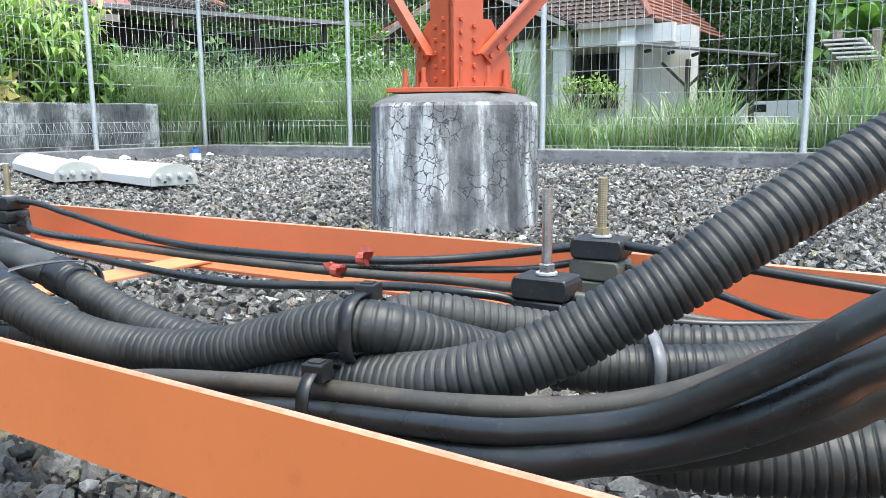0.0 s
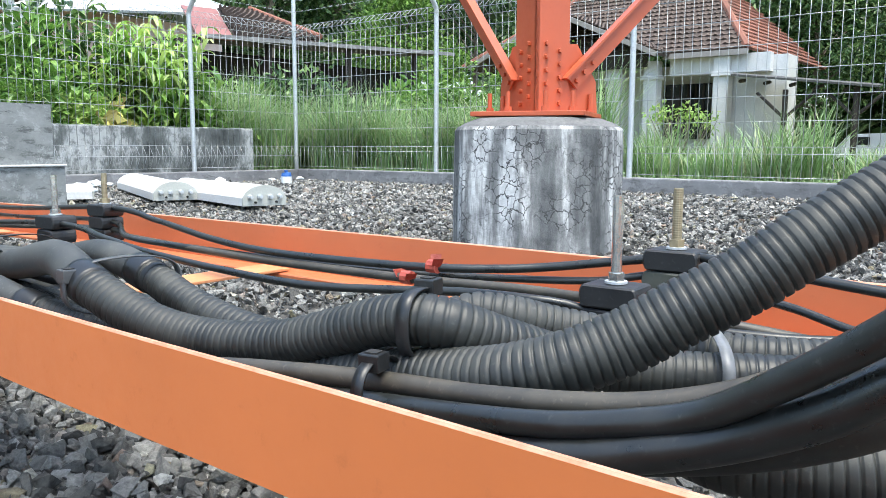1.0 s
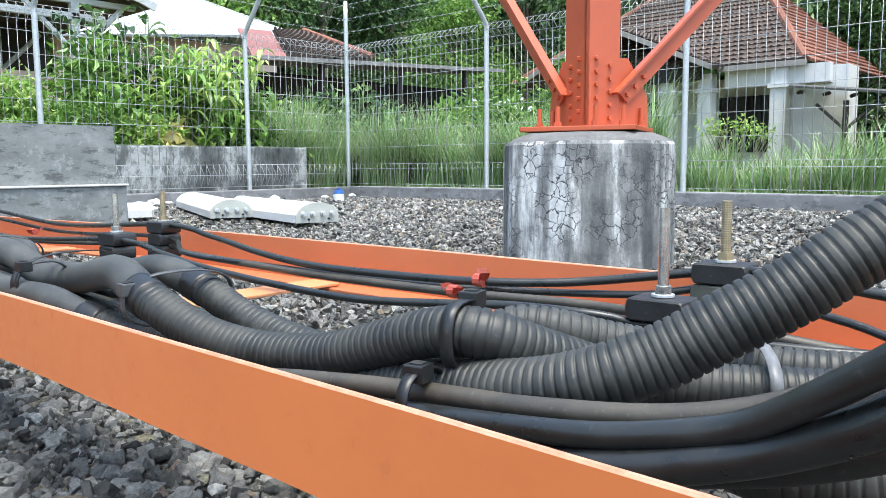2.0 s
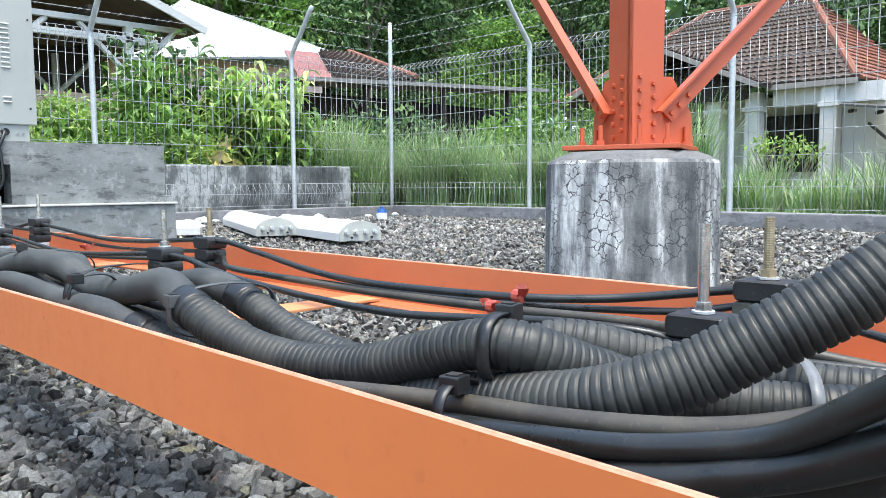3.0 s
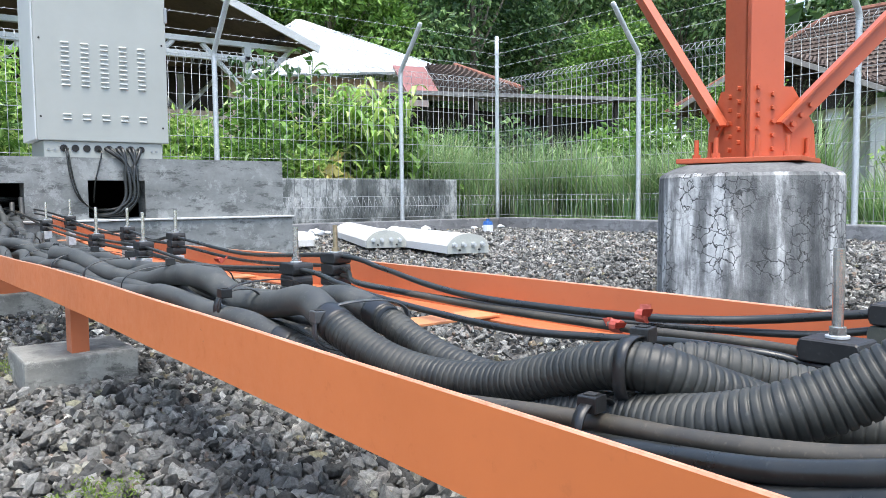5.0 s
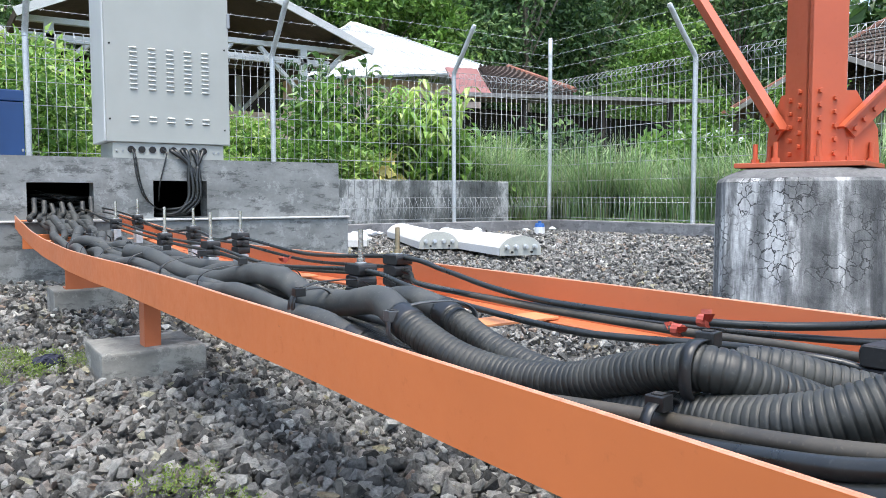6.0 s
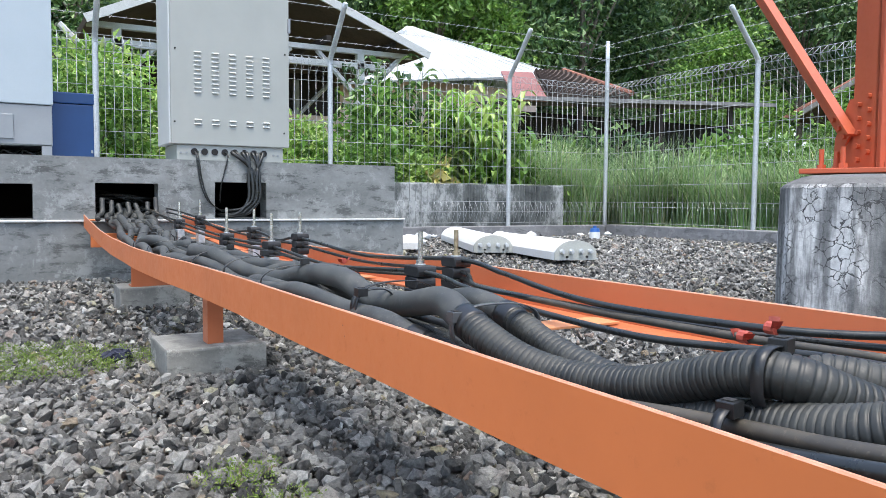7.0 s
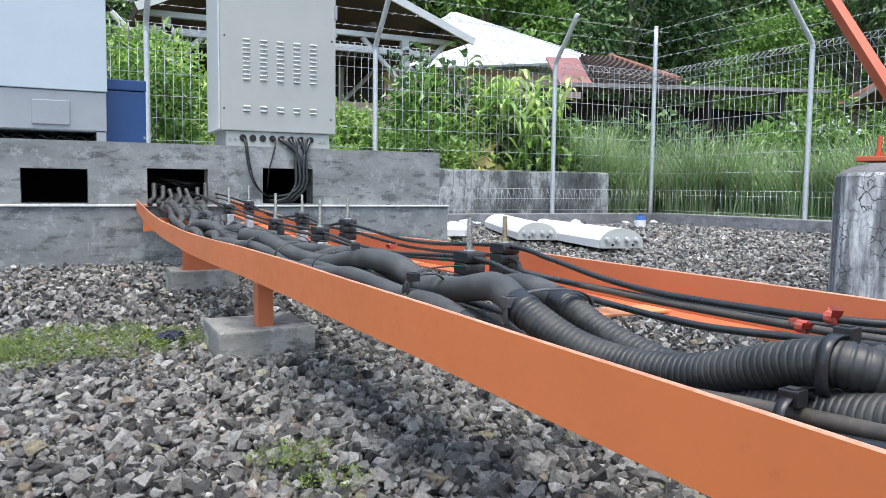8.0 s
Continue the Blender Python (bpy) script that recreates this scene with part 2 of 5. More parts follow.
M["louvre"] = mottled("louvre_pale", (0.50, 0.51, 0.48), (0.55, 0.56, 0.53), 10, 0.45, 0, 0.05, grain=0.04)
M["cab_white"] = mottled("cabinet_white", (0.38, 0.44, 0.475), (0.42, 0.48, 0.515), 3, 0.4, 0, 0.05, grain=0.04)
M["cab_grey"] = mottled("cabinet_grey", (0.23, 0.25, 0.265), (0.28, 0.30, 0.315), 4, 0.45, 0, 0.05, grain=0.04)
M["blue"] = mottled("blue_enamel", (0.005, 0.038, 0.135), (0.008, 0.048, 0.165), 6, 0.4, 0, 0.05, grain=0.04)
# Black for small fittings; on back walls it stands in for shade
M["dark"] = mottled("black_and_shade", (0.01, 0.01, 0.01), (0.02, 0.02, 0.02), 10, 0.9)
M["ant"] = mottled("radome_white", (0.60, 0.61, 0.60), (0.68, 0.68, 0.67), 6, 0.4, 0, 0.05, 90, 0.001, 0.5, (0.6, 0.6, 0.56), 5)
M["ant_end"] = mottled("radome_end", (0.36, 0.37, 0.34), (0.44, 0.45, 0.41), 12, 0.5, 0, 0.1)
M["tape"] = mottled("red_tape", (0.30, 0.045, 0.030), (0.40, 0.075, 0.045), 40, 0.5, 0, 0.4)
M["white_paint"] = mottled("white_house_paint", (0.52, 0.53, 0.52), (0.66, 0.66, 0.65), 2, 0.8, 0, 0.1, 30, 0.003, 0.3, (0.5, 0.5, 0.46), 0.8)
M["pink_paint"] = mottled("pinkish_wall", (0.62, 0.46, 0.38), (0.72, 0.56, 0.47), 2, 0.85, 0, 0.1, 30)
M["timber_white"] = mottled("white_timber", (0.42, 0.43, 0.43), (0.54, 0.55, 0.55), 5, 0.6, 0, 0.1)
M["timber_grey"] = mottled("weathered_timber", (0.20, 0.185, 0.17), (0.32, 0.30, 0.28), 5, 0.8, 0, 0.2)
# Dark timber, toned down to carry the shade under roofs as well
M["timber_and_shade"] = mottled("dark_timber_and_shade", (0.016, 0.013, 0.011), (0.038, 0.030, 0.024), 6, 0.8)
M["roof_tile"] = mottled("old_clay_tile", (0.055, 0.043, 0.038), (0.13, 0.098, 0.083), 1.6, 0.9, 0, 0.3, 22, 0.01, 0.3, (0.09, 0.07, 0.06), 0.7)
M["roof_tile_red"] = mottled("red_clay_tile", (0.17, 0.075, 0.055), (0.27, 0.125, 0.09), 2.5, 0.9, 0, 0.3, 22, 0.01, 0.3, (0.09, 0.06, 0.05), 0.9)
M["white_sheet"] = mottled("white_sheet_roof", (0.50, 0.535, 0.55), (0.58, 0.605, 0.61), 1.5, 0.5, 0, 0.1)
M["red_sheet"] = mottled("faded_red_sheet", (0.19, 0.068, 0.062), (0.27, 0.12, 0.11), 1.5, 0.6, 0, 0.1)
M["asbestos"] = mottled("grey_sheet_roof", (0.05, 0.05, 0.05), (0.09, 0.09, 0.085), 2, 0.85, 0, 0.2)
M["van"] = mottled("van_white", (0.72, 0.74, 0.75), (0.8, 0.81, 0.82), 3, 0.25, 0, 0.02)
M["glass"] = mottled("dark_glazing", (0.015, 0.02, 0.022), (0.03, 0.035, 0.035), 3, 0.08)
M["bark"] = mottled("bark", (0.10, 0.085, 0.065), (0.22, 0.19, 0.15), 6, 0.9, 0, 0.5, 40, 0.02)
M["grass"] = leaf_material("tall_grass", [(0.12, 0.21, 0.07), (0.20, 0.33, 0.13), (0.28, 0.42, 0.20), (0.38, 0.49, 0.29), (0.40, 0.40, 0.25)], 0.45, 0.35)
M["leaf"] = leaf_material("bush_leaf", [(0.06, 0.135, 0.025), (0.11, 0.23, 0.04), (0.17, 0.32, 0.065), (0.26, 0.41, 0.10)], 0.4, 0.35)
M["leaf_bright"] = leaf_material("bright_leaf", [(0.14, 0.28, 0.05), (0.25, 0.42, 0.085), (0.38, 0.54, 0.14), (0.52, 0.60, 0.25)], 0.38, 0.35)
M["leaf_dark"] = leaf_material("tree_leaf", [(0.025, 0.06, 0.024), (0.06, 0.135, 0.045), (0.12, 0.22, 0.075), (0.22, 0.33, 0.13)], 0.45, 0.25)
M["moss"] = leaf_material("moss_green", [(0.09, 0.15, 0.025), (0.15, 0.22, 0.04), (0.2, 0.25, 0.06)], 0.8, 0.1)
M["dry"] = leaf_material("dry_leaf", [(0.40, 0.36, 0.10), (0.52, 0.46, 0.16), (0.30, 0.24, 0.1)], 0.6, 0.2)
M["plastic_blue"] = mottled("blue_plastic", (0.02, 0.08, 0.28), (0.03, 0.12, 0.36), 20, 0.4)
M["navy"] = mottled("navy_cloth", (0.008, 0.010, 0.022), (0.02, 0.024, 0.05), 40, 0.8)
M["litter"] = mottled("white_litter", (0.66, 0.67, 0.66), (0.76, 0.77, 0.76), 20, 0.6)
M["lichen"] = mottled("bare_earth", (0.10, 0.09, 0.05), (0.16, 0.17, 0.07), 1.2, 0.95, 0, 0.5, 30, 0.02, 0.2)


# ---------- mesh helpers ----------
def thing(name, loc=(0, 0, 0), label="", category="", group="", kind="", rz=0):
    ob = new(name)
    ob.matrix_basis = pose(*loc, 0, 0, rz)
    return tagged(ob, label, category, group, kind)


def mesh_of(name, bm, mat, smooth=False):
    me = bpy.data.meshes.new(name)
    bm.to_mesh(me)
    bm.free()
    me.materials.append(mat)
    if smooth:
        me.polygons.foreach_set("use_smooth", [True] * len(me.polygons))
    return me


def part(name, bm, mat, parent, label="", smooth=False):
    ob = new(name, bm if isinstance(bm, bpy.types.Mesh) else mesh_of(name, bm, mat, smooth))
    ob.parent = parent
    return tagged(ob, label)


def raw(name, verts, faces, mat, smooth=False):
    me = bpy.data.meshes.new(name)
    me.from_pydata([tuple(v) for v in verts], [], faces)
    me.materials.append(mat)
    if smooth:
        me.polygons.foreach_set("use_smooth", [True] * len(me.polygons))
    return me


def tri_mesh(name, verts, tris, mat):
    """A mesh from arrays of corners and triangles."""
    me = bpy.data.meshes.new(name)
    verts, tris = np.asarray(verts, np.float32), np.asarray(tris, np.int32)
    me.vertices.add(len(verts))
    me.vertices.foreach_set("co", verts.ravel())
    me.loops.add(tris.size)
    me.loops.foreach_set("vertex_index", tris.ravel())
    me.polygons.add(len(tris))
    me.polygons.foreach_set("loop_start", np.arange(0, tris.size, 3, dtype=np.int32))
    me.polygons.foreach_set("loop_total", np.full(len(tris), 3, np.int32))
    me.update(calc_edges=True)
    me.polygons.foreach_set("use_smooth", [False] * len(tris))
    me.materials.append(mat)
    return me


def box(lo, hi, bev=0.0, seg=2, bm=None):
    bm = bm or bmesh.new()
    c = [(a + b) / 2 for a, b in zip(lo, hi)]
    s = [b - a for a, b in zip(lo, hi)]
    r = bmesh.ops.create_cube(bm, size=1, matrix=Matrix.Translation(c) @ Matrix.Diagonal((*s, 1)))
    if bev:
        es = list({e for v in r["verts"] for e in v.link_edges})
        bmesh.ops.bevel(bm, geom=es, offset=bev, segments=seg, profile=0.6, affect='EDGES')
    return bm


def cyl(a, b, r, seg=12, r2=None, bm=None):
    bm = bm or bmesh.new()
    a, b = Vector(a), Vector(b)
    d = b - a
    m = Matrix.Translation((a + b) / 2) @ d.to_track_quat("Z", "Y").to_matrix().to_4x4()
    bmesh.ops.create_cone(bm, cap_ends=True, segments=seg, radius1=r, radius2=r if r2 is None else r2, depth=d.length, matrix=m)
    return bm


def rough_up(bm, amount, scale, cuts=0):
    if cuts:
        bmesh.ops.subdivide_edges(bm, edges=bm.edges[:], cuts=cuts, use_grid_fill=True)
    for v in bm.verts:
        v.co += amount * noise.noise_vector(v.co * scale)
    return bm


def spline(pts, step):
    """Smooth points along a Catmull-Rom line, evenly spaced."""
    p = np.array(pts, float)
    p = np.vstack([2 * p[0] - p[1], p, 2 * p[-1] - p[-2]])
    out = []
    for i in range(1, len(p) - 2):
        a, b, c, d = p[i - 1:i + 3]
        u = np.linspace(0, 1, 24, endpoint=False)[:, None]
        out.append(0.5 * (2 * b + (c - a) * u + (2 * a - 5 * b + 4 * c - d) * u ** 2 + (3 * b - a - 3 * c + d) * u ** 3))
    q = np.vstack(out + [p[-2:-1]])
    s = np.r_[0, np.cumsum(np.linalg.norm(np.diff(q, axis=0), axis=1))]
    n = max(2, int(s[-1] / step))
    at = np.linspace(0, s[-1], n + 1)
    return np.stack([np.interp(at, s, q[:, k]) for k in range(3)], 1), at


def tube(name, pts, radius, mat, seg=12, step=0.02, rib=0.0, pitch=0.01, smooth=True, fine=8):
    """A hose along a smooth line; rib and pitch give it corrugations."""
    if rib:
        step = pitch / fine
    q, s = spline(pts, step)
    t = np.gradient(q, axis=0)
    t /= np.linalg.norm(t, axis=1)[:, None]
    up = np.array([0.13, 0.21, 0.97])
    n = up - (t @ up)[:, None] * t
    n /= np.linalg.norm(n, axis=1)[:, None]
    b = np.cross(t, n)
    r = np.full(len(q), radius)
    if rib:
        ph = (s / pitch) % 1.0
        r = radius - rib * np.clip((np.abs(ph - 0.5) - 0.39) / 0.06, 0, 1) - 0.15 * rib * (2 * (ph - 0.5)) ** 2
    a = np.linspace(0, 2 * np.pi, seg, endpoint=False)
    ring = np.cos(a)[None, :, None] * n[:, None, :] + np.sin(a)[None, :, None] * b[:, None, :]
    v = (q[:, None, :] + r[:, None, None] * ring).reshape(-1, 3)
    i, j = np.meshgrid(np.arange(len(q) - 1), np.arange(seg), indexing="ij")
    k = (j + 1) % seg
    p00, p01, p10, p11 = i * seg + j, i * seg + k, (i + 1) * seg + j, (i + 1) * seg + k
    tris = np.concatenate([np.stack([p00, p10, p11], -1).reshape(-1, 3), np.stack([p00, p11, p01], -1).reshape(-1, 3)])
    caps = [[0, m, m + 1] for m in range(1, seg - 1)]
    last = (len(q) - 1) * seg
    caps += [[last, last + m + 1, last + m] for m in range(1, seg - 1)]
    me = tri_mesh(name, v, np.concatenate([tris, np.array(caps)]), mat)
    me.polygons.foreach_set("use_smooth", [True] * len(me.polygons))
    return me


# ---------- ground ----------
def ground_height(x, y):
    """The gravel bed undulates a little; outside the fence the plot lies slightly lower."""
    return 0.012 * noise.noise(Vector((x * 0.9, y * 0.9, 3.0))) + 0.006 * noise.noise(Vector((x * 4, y * 4, 7.0)))


def build_ground():
    xs = sorted(set([-2500, -400, -80, -30, -12, -6] + [round(-4 + 0.25 * i, 3) for i in range(47)] + [10, 14, 20, 30, 60, 150, 500, 2500]))
    verts, faces = [], []
    ys = sorted(set([-2500, -400, -80, -30, -12, -6] + [round(-3 + 0.25 * i, 3) for i in range(47)] + [11, 14, 20, 30, 60, 150, 500, 2500]))
    for y in ys:
        for x in xs:
            inside = -4 <= x <= 6.4 and -3 <= y <= 7.3
            verts.append((x, y, ground_height(x, y) - 0.018 if inside else (-0.5 if x > 13 else -0.05)))
    n = len(xs)
    for j in range(len(ys) - 1):
        for i in range(n - 1):
            faces.append((j * n + i, j * n + i + 1, (j + 1) * n + i + 1, (j + 1) * n + i))
    me = raw("ground", verts, faces, M["soil"], True)
    me.materials.append(M["lichen"])
    for p in me.polygons:
        c = p.center
        p.material_index = 0 if (c.x < 6.5 and c.y < 7.4 and c.x > -40 and c.y > -40) else 1
    tagged(new("ground", me), "grey dusty earth under crushed stone, grassy beyond the fence", "ground", kind="structure")


build_ground()


def stones(name, spots, sizes, fine, label):
    """Crushed stones as angular lumps, lying on the bed."""
    rng = np.random.default_rng(5)
    kinds = []
    for k in range(40):
        bm = bmesh.new()
        n = 13 if fine else 9
        d = rng.normal(size=(n, 3))
        d /= np.linalg.norm(d, axis=1)[:, None]
        for p in d * rng.uniform(0.7, 1.15, (n, 1)):
            bm.verts.new(p)
        r = bmesh.ops.convex_hull(bm, input=bm.verts[:])
        bmesh.ops.delete(bm, geom=[v for v in bm.verts if not v.link_faces], context='VERTS')
        bmesh.ops.triangulate(bm, faces=bm.faces[:])
        bm.verts.index_update()
        kinds.append((np.array([v.co[:] for v in bm.verts]), np.array([[v.index for v in f.verts] for f in bm.faces])))
        bm.free()
    vs, fs, base = [], [], 0
    n = len(spots)
    for i in range(n):
        bv, bf = kinds[rng.integers(40)]
        v = bv * sizes[i] * np.array([rng.uniform(.8, 1.25), rng.uniform(.7, 1.05), rng.uniform(.55, .9)])
        q = rng.normal(size=4) * np.array([1, .35, .35, 1.0])
        q /= np.linalg.norm(q)
        w, x, y, z = q
        R = np.array([[1 - 2 * (y * y + z * z), 2 * (x * y - z * w), 2 * (x * z + y * w)],
                      [2 * (x * y + z * w), 1 - 2 * (x * x + z * z), 2 * (y * z - x * w)],
                      [2 * (x * z - y * w), 2 * (y * z + x * w), 1 - 2 * (x * x + y * y)]])
        vs.append(v @ R.T + spots[i])
        fs.append(bf + base)
        base += len(bv)
    me = tri_mesh(name, np.vstack(vs), np.vstack(fs), M["stone"])
    return tagged(new(name, me), label, "gravel", kind="stuff")


def in_solid(x, y):
    if y > 4.07 and x < 2.0:
        return True
    if (x - 2.56) ** 2 + (y - 1.53) ** 2 < 0.10:
        return True
    return 0.14 < x < 0.38 and 1.62 < y < 1.85 or 0.20 < x < 0.47 and 2.90 < y < 3.12


def scatter(x0, x1, y0, y1, per_m2, smin, smax, keep, seed, power=2.2):
    rng = np.random.default_rng(seed)
    n = int((x1 - x0) * (y1 - y0) * per_m2)
    pts, sizes = [], []
    for x, y, u, w in rng.random((n, 4)):
        x, y = x0 + (x1 - x0) * x, y0 + (y1 - y0) * y
        if in_solid(x, y) or not keep(x, y):
            continue
        s = smin + (smax - smin) * u ** power
        pts.append((x, y, ground_height(x, y) - 0.012 + s * 0.3 + 0.016 * w * w * w))
        sizes.append(s)
    return np.array(pts), np.array(sizes)


def near_zone(x, y):
    return -0.6 < x < 0.72 and -0.25 < y < 2.2 and (x + 0.1) ** 2 + (y + 0.13) ** 2 > 0.45


p_, s_ = scatter(-0.6, 0.72, -0.25, 2.2, 15000, 0.0038, 0.0195, near_zone, 11, 3.0)
stones("gravel_near", p_, s_, True, "grey crushed stone with sharp edges, loosely spread")
p_, s_ = scatter(-0.6, 4.4, -0.4, 4.3, 2150, 0.0072, 0.023, lambda x, y: not near_zone(x, y), 12)
stones("gravel_bed", p_, s_, False, "grey crushed stone bed around footing and tray")
p_, s_ = scatter(2.0, 6.34, -0.4, 7.3, 1000, 0.0115, 0.030, lambda x, y: x > 4.4 or y > 4.3, 13)
stones("gravel_far", p_, s_, False, "grey crushed stone bed reaching the fence kerb")
p_, s_ = scatter(-3.6, 6.3, -3.0, 4.0, 160, 0.014, 0.036, lambda x, y: x < -0.6 or y < -0.4, 14)
stones("gravel_back", p_, s_, False, "grey crushed stone spread over the rest of the yard")


# ---------- plinth of the equipment ----------
def holed_face(x0, x1, z0, z1, y0, y1, holes):
    """A wall with rectangular openings, as blocks butted end to end."""
    bm = bmesh.new()
    cuts = [x0]
    for h in holes:
        cuts += [h[0], h[1]]
    cuts.append(x1)
    for i in range(0, len(cuts) - 1):
        if i % 2 == 0:
            box((cuts[i], y0, z0), (cuts[i + 1], y1, z1), bm=bm)
        else:
            h = holes[i // 2]
            box((cuts[i], y0, h[3]), (cuts[i + 1], y1, z1), bm=bm)
            if h[2] > z0:
                box((cuts[i], y0, z0), (cuts[i + 1], y1, h[2]), bm=bm)
    bmesh.ops.remove_doubles(bm, verts=bm.verts, dist=1e-5)
    return bm


plinth = thing("equipment_plinth", (-0.058, 4.09, 0), "grey trowelled cement equipment plinth with three cable openings", "plinth")
HOLES = [(-0.265, 0.03, 0.30, 0.468), (0.306, 0.606, 0.30, 0.478), (0.895, 1.175, 0.30, 0.492)]
part("lower_block", rough_up(box((-6, 0, -0.1), (2.01, 2.6, 0.283), 0.006), 0.003, 3), M["cement"], plinth)
part("nosing", rough_up(box((-6, -0.012, 0.283), (2.016, 0.03, 0.294), 0.004), 0.002, 5), M["ledge"], plinth, "pale cement nosing")
part("upper_wall", holed_face(-6, 1.96, 0.290, 0.606, 0.022, 0.15, HOLES), M["cement"], plinth)
part("upper_side", box((1.84, 0.152, 0.290), (1.96, 2.55, 0.606), 0.004), M["cement"], plinth)
part("top_slab", box((-6, 0.152, 0.52), (1.838, 2.55, 0.604), 0.003), M["cement"], plinth)
# the duct's inner shade is put into this wall's near-black colour
part("back_wall", box((-6, 1.2, 0.286), (1.838, 1.3, 0.518)), M["dark"], plinth, "near-black back of the cable duct, shade put into its colour")


# ---------- equipment cabinets ----------
def louvre_mesh(w):
    """A pressed louvre: a hooded slit."""
    bm = bmesh.new()
    prof = [(0, 0.0), (-0.008, 0.003), (-0.009, 0.006), (0, 0.012)]
    n = 7
    rows = []
    for i in range(n):
        u = i / (n - 1)
        k = min(1, math.sin(math.pi * u) * 2.2)
        rows.append([bm.verts.new(((u - 0.5) * w, y * k, (z - 0.006) * (0.35 + 0.65 * k))) for y, z in prof])
    for a, b in zip(rows, rows[1:]):
        for j in range(3):
            bm.faces.new((a[j], a[j + 1], b[j + 1], b[j]))
    return mesh_of("louvre", bm, M["louvre"])


def rectifier_cabinet():
    c = thing("rectifier_cabinet", (0.615, 4.14, 0.605), "beige grey steel outdoor cabinet with louvred door", "cabinet")
    w, d = 0.64, 0.36
    part("base_skirt", box((0.035, 0.012, 0.0), (w - 0.03, d - 0.02, 0.086), 0.004), M["cab"], c)
    # body colour carries the brighter light of the side
    part("body", box((0, 0.022, 0.088), (w, d, 1.5), 0.004), M["cab_side_lit"], c, "grey side panels, lightened in colour for the light on them")
    door = part("door", box((0.006, 0, 0.084), (w + 0.004, 0.020, 1.49), 0.005), M["cab"], c)
    lm = louvre_mesh(0.044)
    for r in range(12):
        for k in range(5):
            z = (0.345 + 0.0232 * (r - 2)) if r >= 2 else 0.178 + 0.022 * r
            lv = part("louvre", lm, None, door)
            lv.location = (0.145 + 0.092 * k, 0.0005, z + 0.015)
    for x, z in ((0.025, 0.2), (0.615, 0.165), (0.03, 0.58), (0.62, 0.6)):
        part("screw", cyl((x, -0.003, z), (x, 0.001, z), 0.005, 8), M["dark"], door)
    part("hinge", box((w - 0.004, -0.008, 0.72), (w + 0.012, 0.012, 0.80), 0.004), M["cab_grey"], c)
    for i in range(8):
        x = 0.125 + 0.0535 * i
        part("cable_gland", cyl((x, 0.006, 0.048), (x, 0.016, 0.048), 0.0175, 16), M["dark"], c, "black rubber cable gland")
        part("gland_ring", cyl((x, 0.009, 0.048), (x, 0.014, 0.048), 0.0205, 16), M["cab_grey"], c)
    for x in (0.055, 0.085, 0.555, 0.58):
        part("bolt", cyl((x, 0.006, 0.04), (x, 0.014, 0.04), 0.006, 6), M["cab_grey"], c)
    return c


rectifier_cabinet()
for i in range(7):
    gx = 0.615 + 0.125 + 0.0535 * (i // 2 + 3.7 + 0.4 * (i % 2))
    bx = 1.055 - 0.017 * (i % 4) + 0.006 * (i // 4)
    low = 0.012 * (i % 3)
    ob = new("hanging_cable", tube("hanging_cable", [(gx, 4.145, 0.654), (gx, 4.112, 0.645), ((gx + bx) / 2 + 0.01, 4.096 - 0.004 * (i % 2), 0.59), (bx + 0.01, 4.088 - 0.006 * (i % 3), 0.50), (bx + 0.005, 4.082 - 0.006 * (i % 3), 0.40), (bx - 0.05, 4.086, 0.325 + low), (bx - 0.12, 4.15, 0.315 + low), (bx - 0.17, 4.36, 0.33)], 0.0095 - 0.0005 * (i % 3), M["cable"], 10, 0.012))
    tagged(ob, "black power cable looping from gland into opening", "cable", "cables of the cabinet")
for pts in ([(0.743, 4.145, 0.652), (0.743, 4.115, 0.63), (0.758, 4.103, 0.5), (0.793, 4.100, 0.40), (0.873, 4.160, 0.34)],
            [(0.758, 4.145, 0.652), (0.753, 4.110, 0.62), (0.773, 4.103, 0.48), (0.813, 4.100, 0.38), (0.893, 4.160, 0.33)],
            [(0.903, 4.145, 0.652), (0.908, 4.110, 0.63), (0.888, 4.103, 0.55), (0.868, 4.102, 0.47), (0.873, 4.160, 0.38)]):
    tagged(new("hanging_cable", tube("hanging_cable", pts, 0.004, M["cable"], 8, 0.012)), "thin black cable hanging from gland", "cable", "cables of the cabinet")


def white_cabinet():
    c = thing("battery_cabinet", (-0.815, 4.20, 0.605), "white steel outdoor cabinet with grey lower panel", "cabinet")
    w = 0.885
    # near-black strip behind the gap: shade under the cabinet as colour
    part("foot_strip", box((0.05, 0.5, 0), (w - 0.03, 0.55, 0.05)), M["dark"], c)
    part("foot_strip", box((w - 0.05, 0.0, 0), (w - 0.005, 0.5, 0.05)), M["cab_grey"], c)
    part("body", box((0, 0.022, 0.052), (w, 0.62, 1.75), 0.006), M["cab_white"], c)
    part("lower_panel", box((0.0, 0.006, 0.056), (w - 0.002, 0.020, 0.248), 0.003), M["cab_grey"], c, "grey lower front panel")
    part("vent_frame", box((w - 0.34, -0.002, 0.08), (w - 0.17, 0.006, 0.20), 0.004), M["cab_grey"], c)
    part("upper_door", box((0.0, 0.0, 0.252), (w + 0.004, 0.020, 1.74), 0.005), M["cab_white"], c)
    for i in range(7):
        a = 0.2 + 0.09 * i
        part("wire_loop", tube("wire_loop", [(a, 0.1, 0.005), (a + 0.02, 0.08, 0.03), (a + 0.06, 0.07, 0.012), (a + 0.1, 0.12, 0.04)], 0.005, M["cable"], 6, 0.01), None, c)


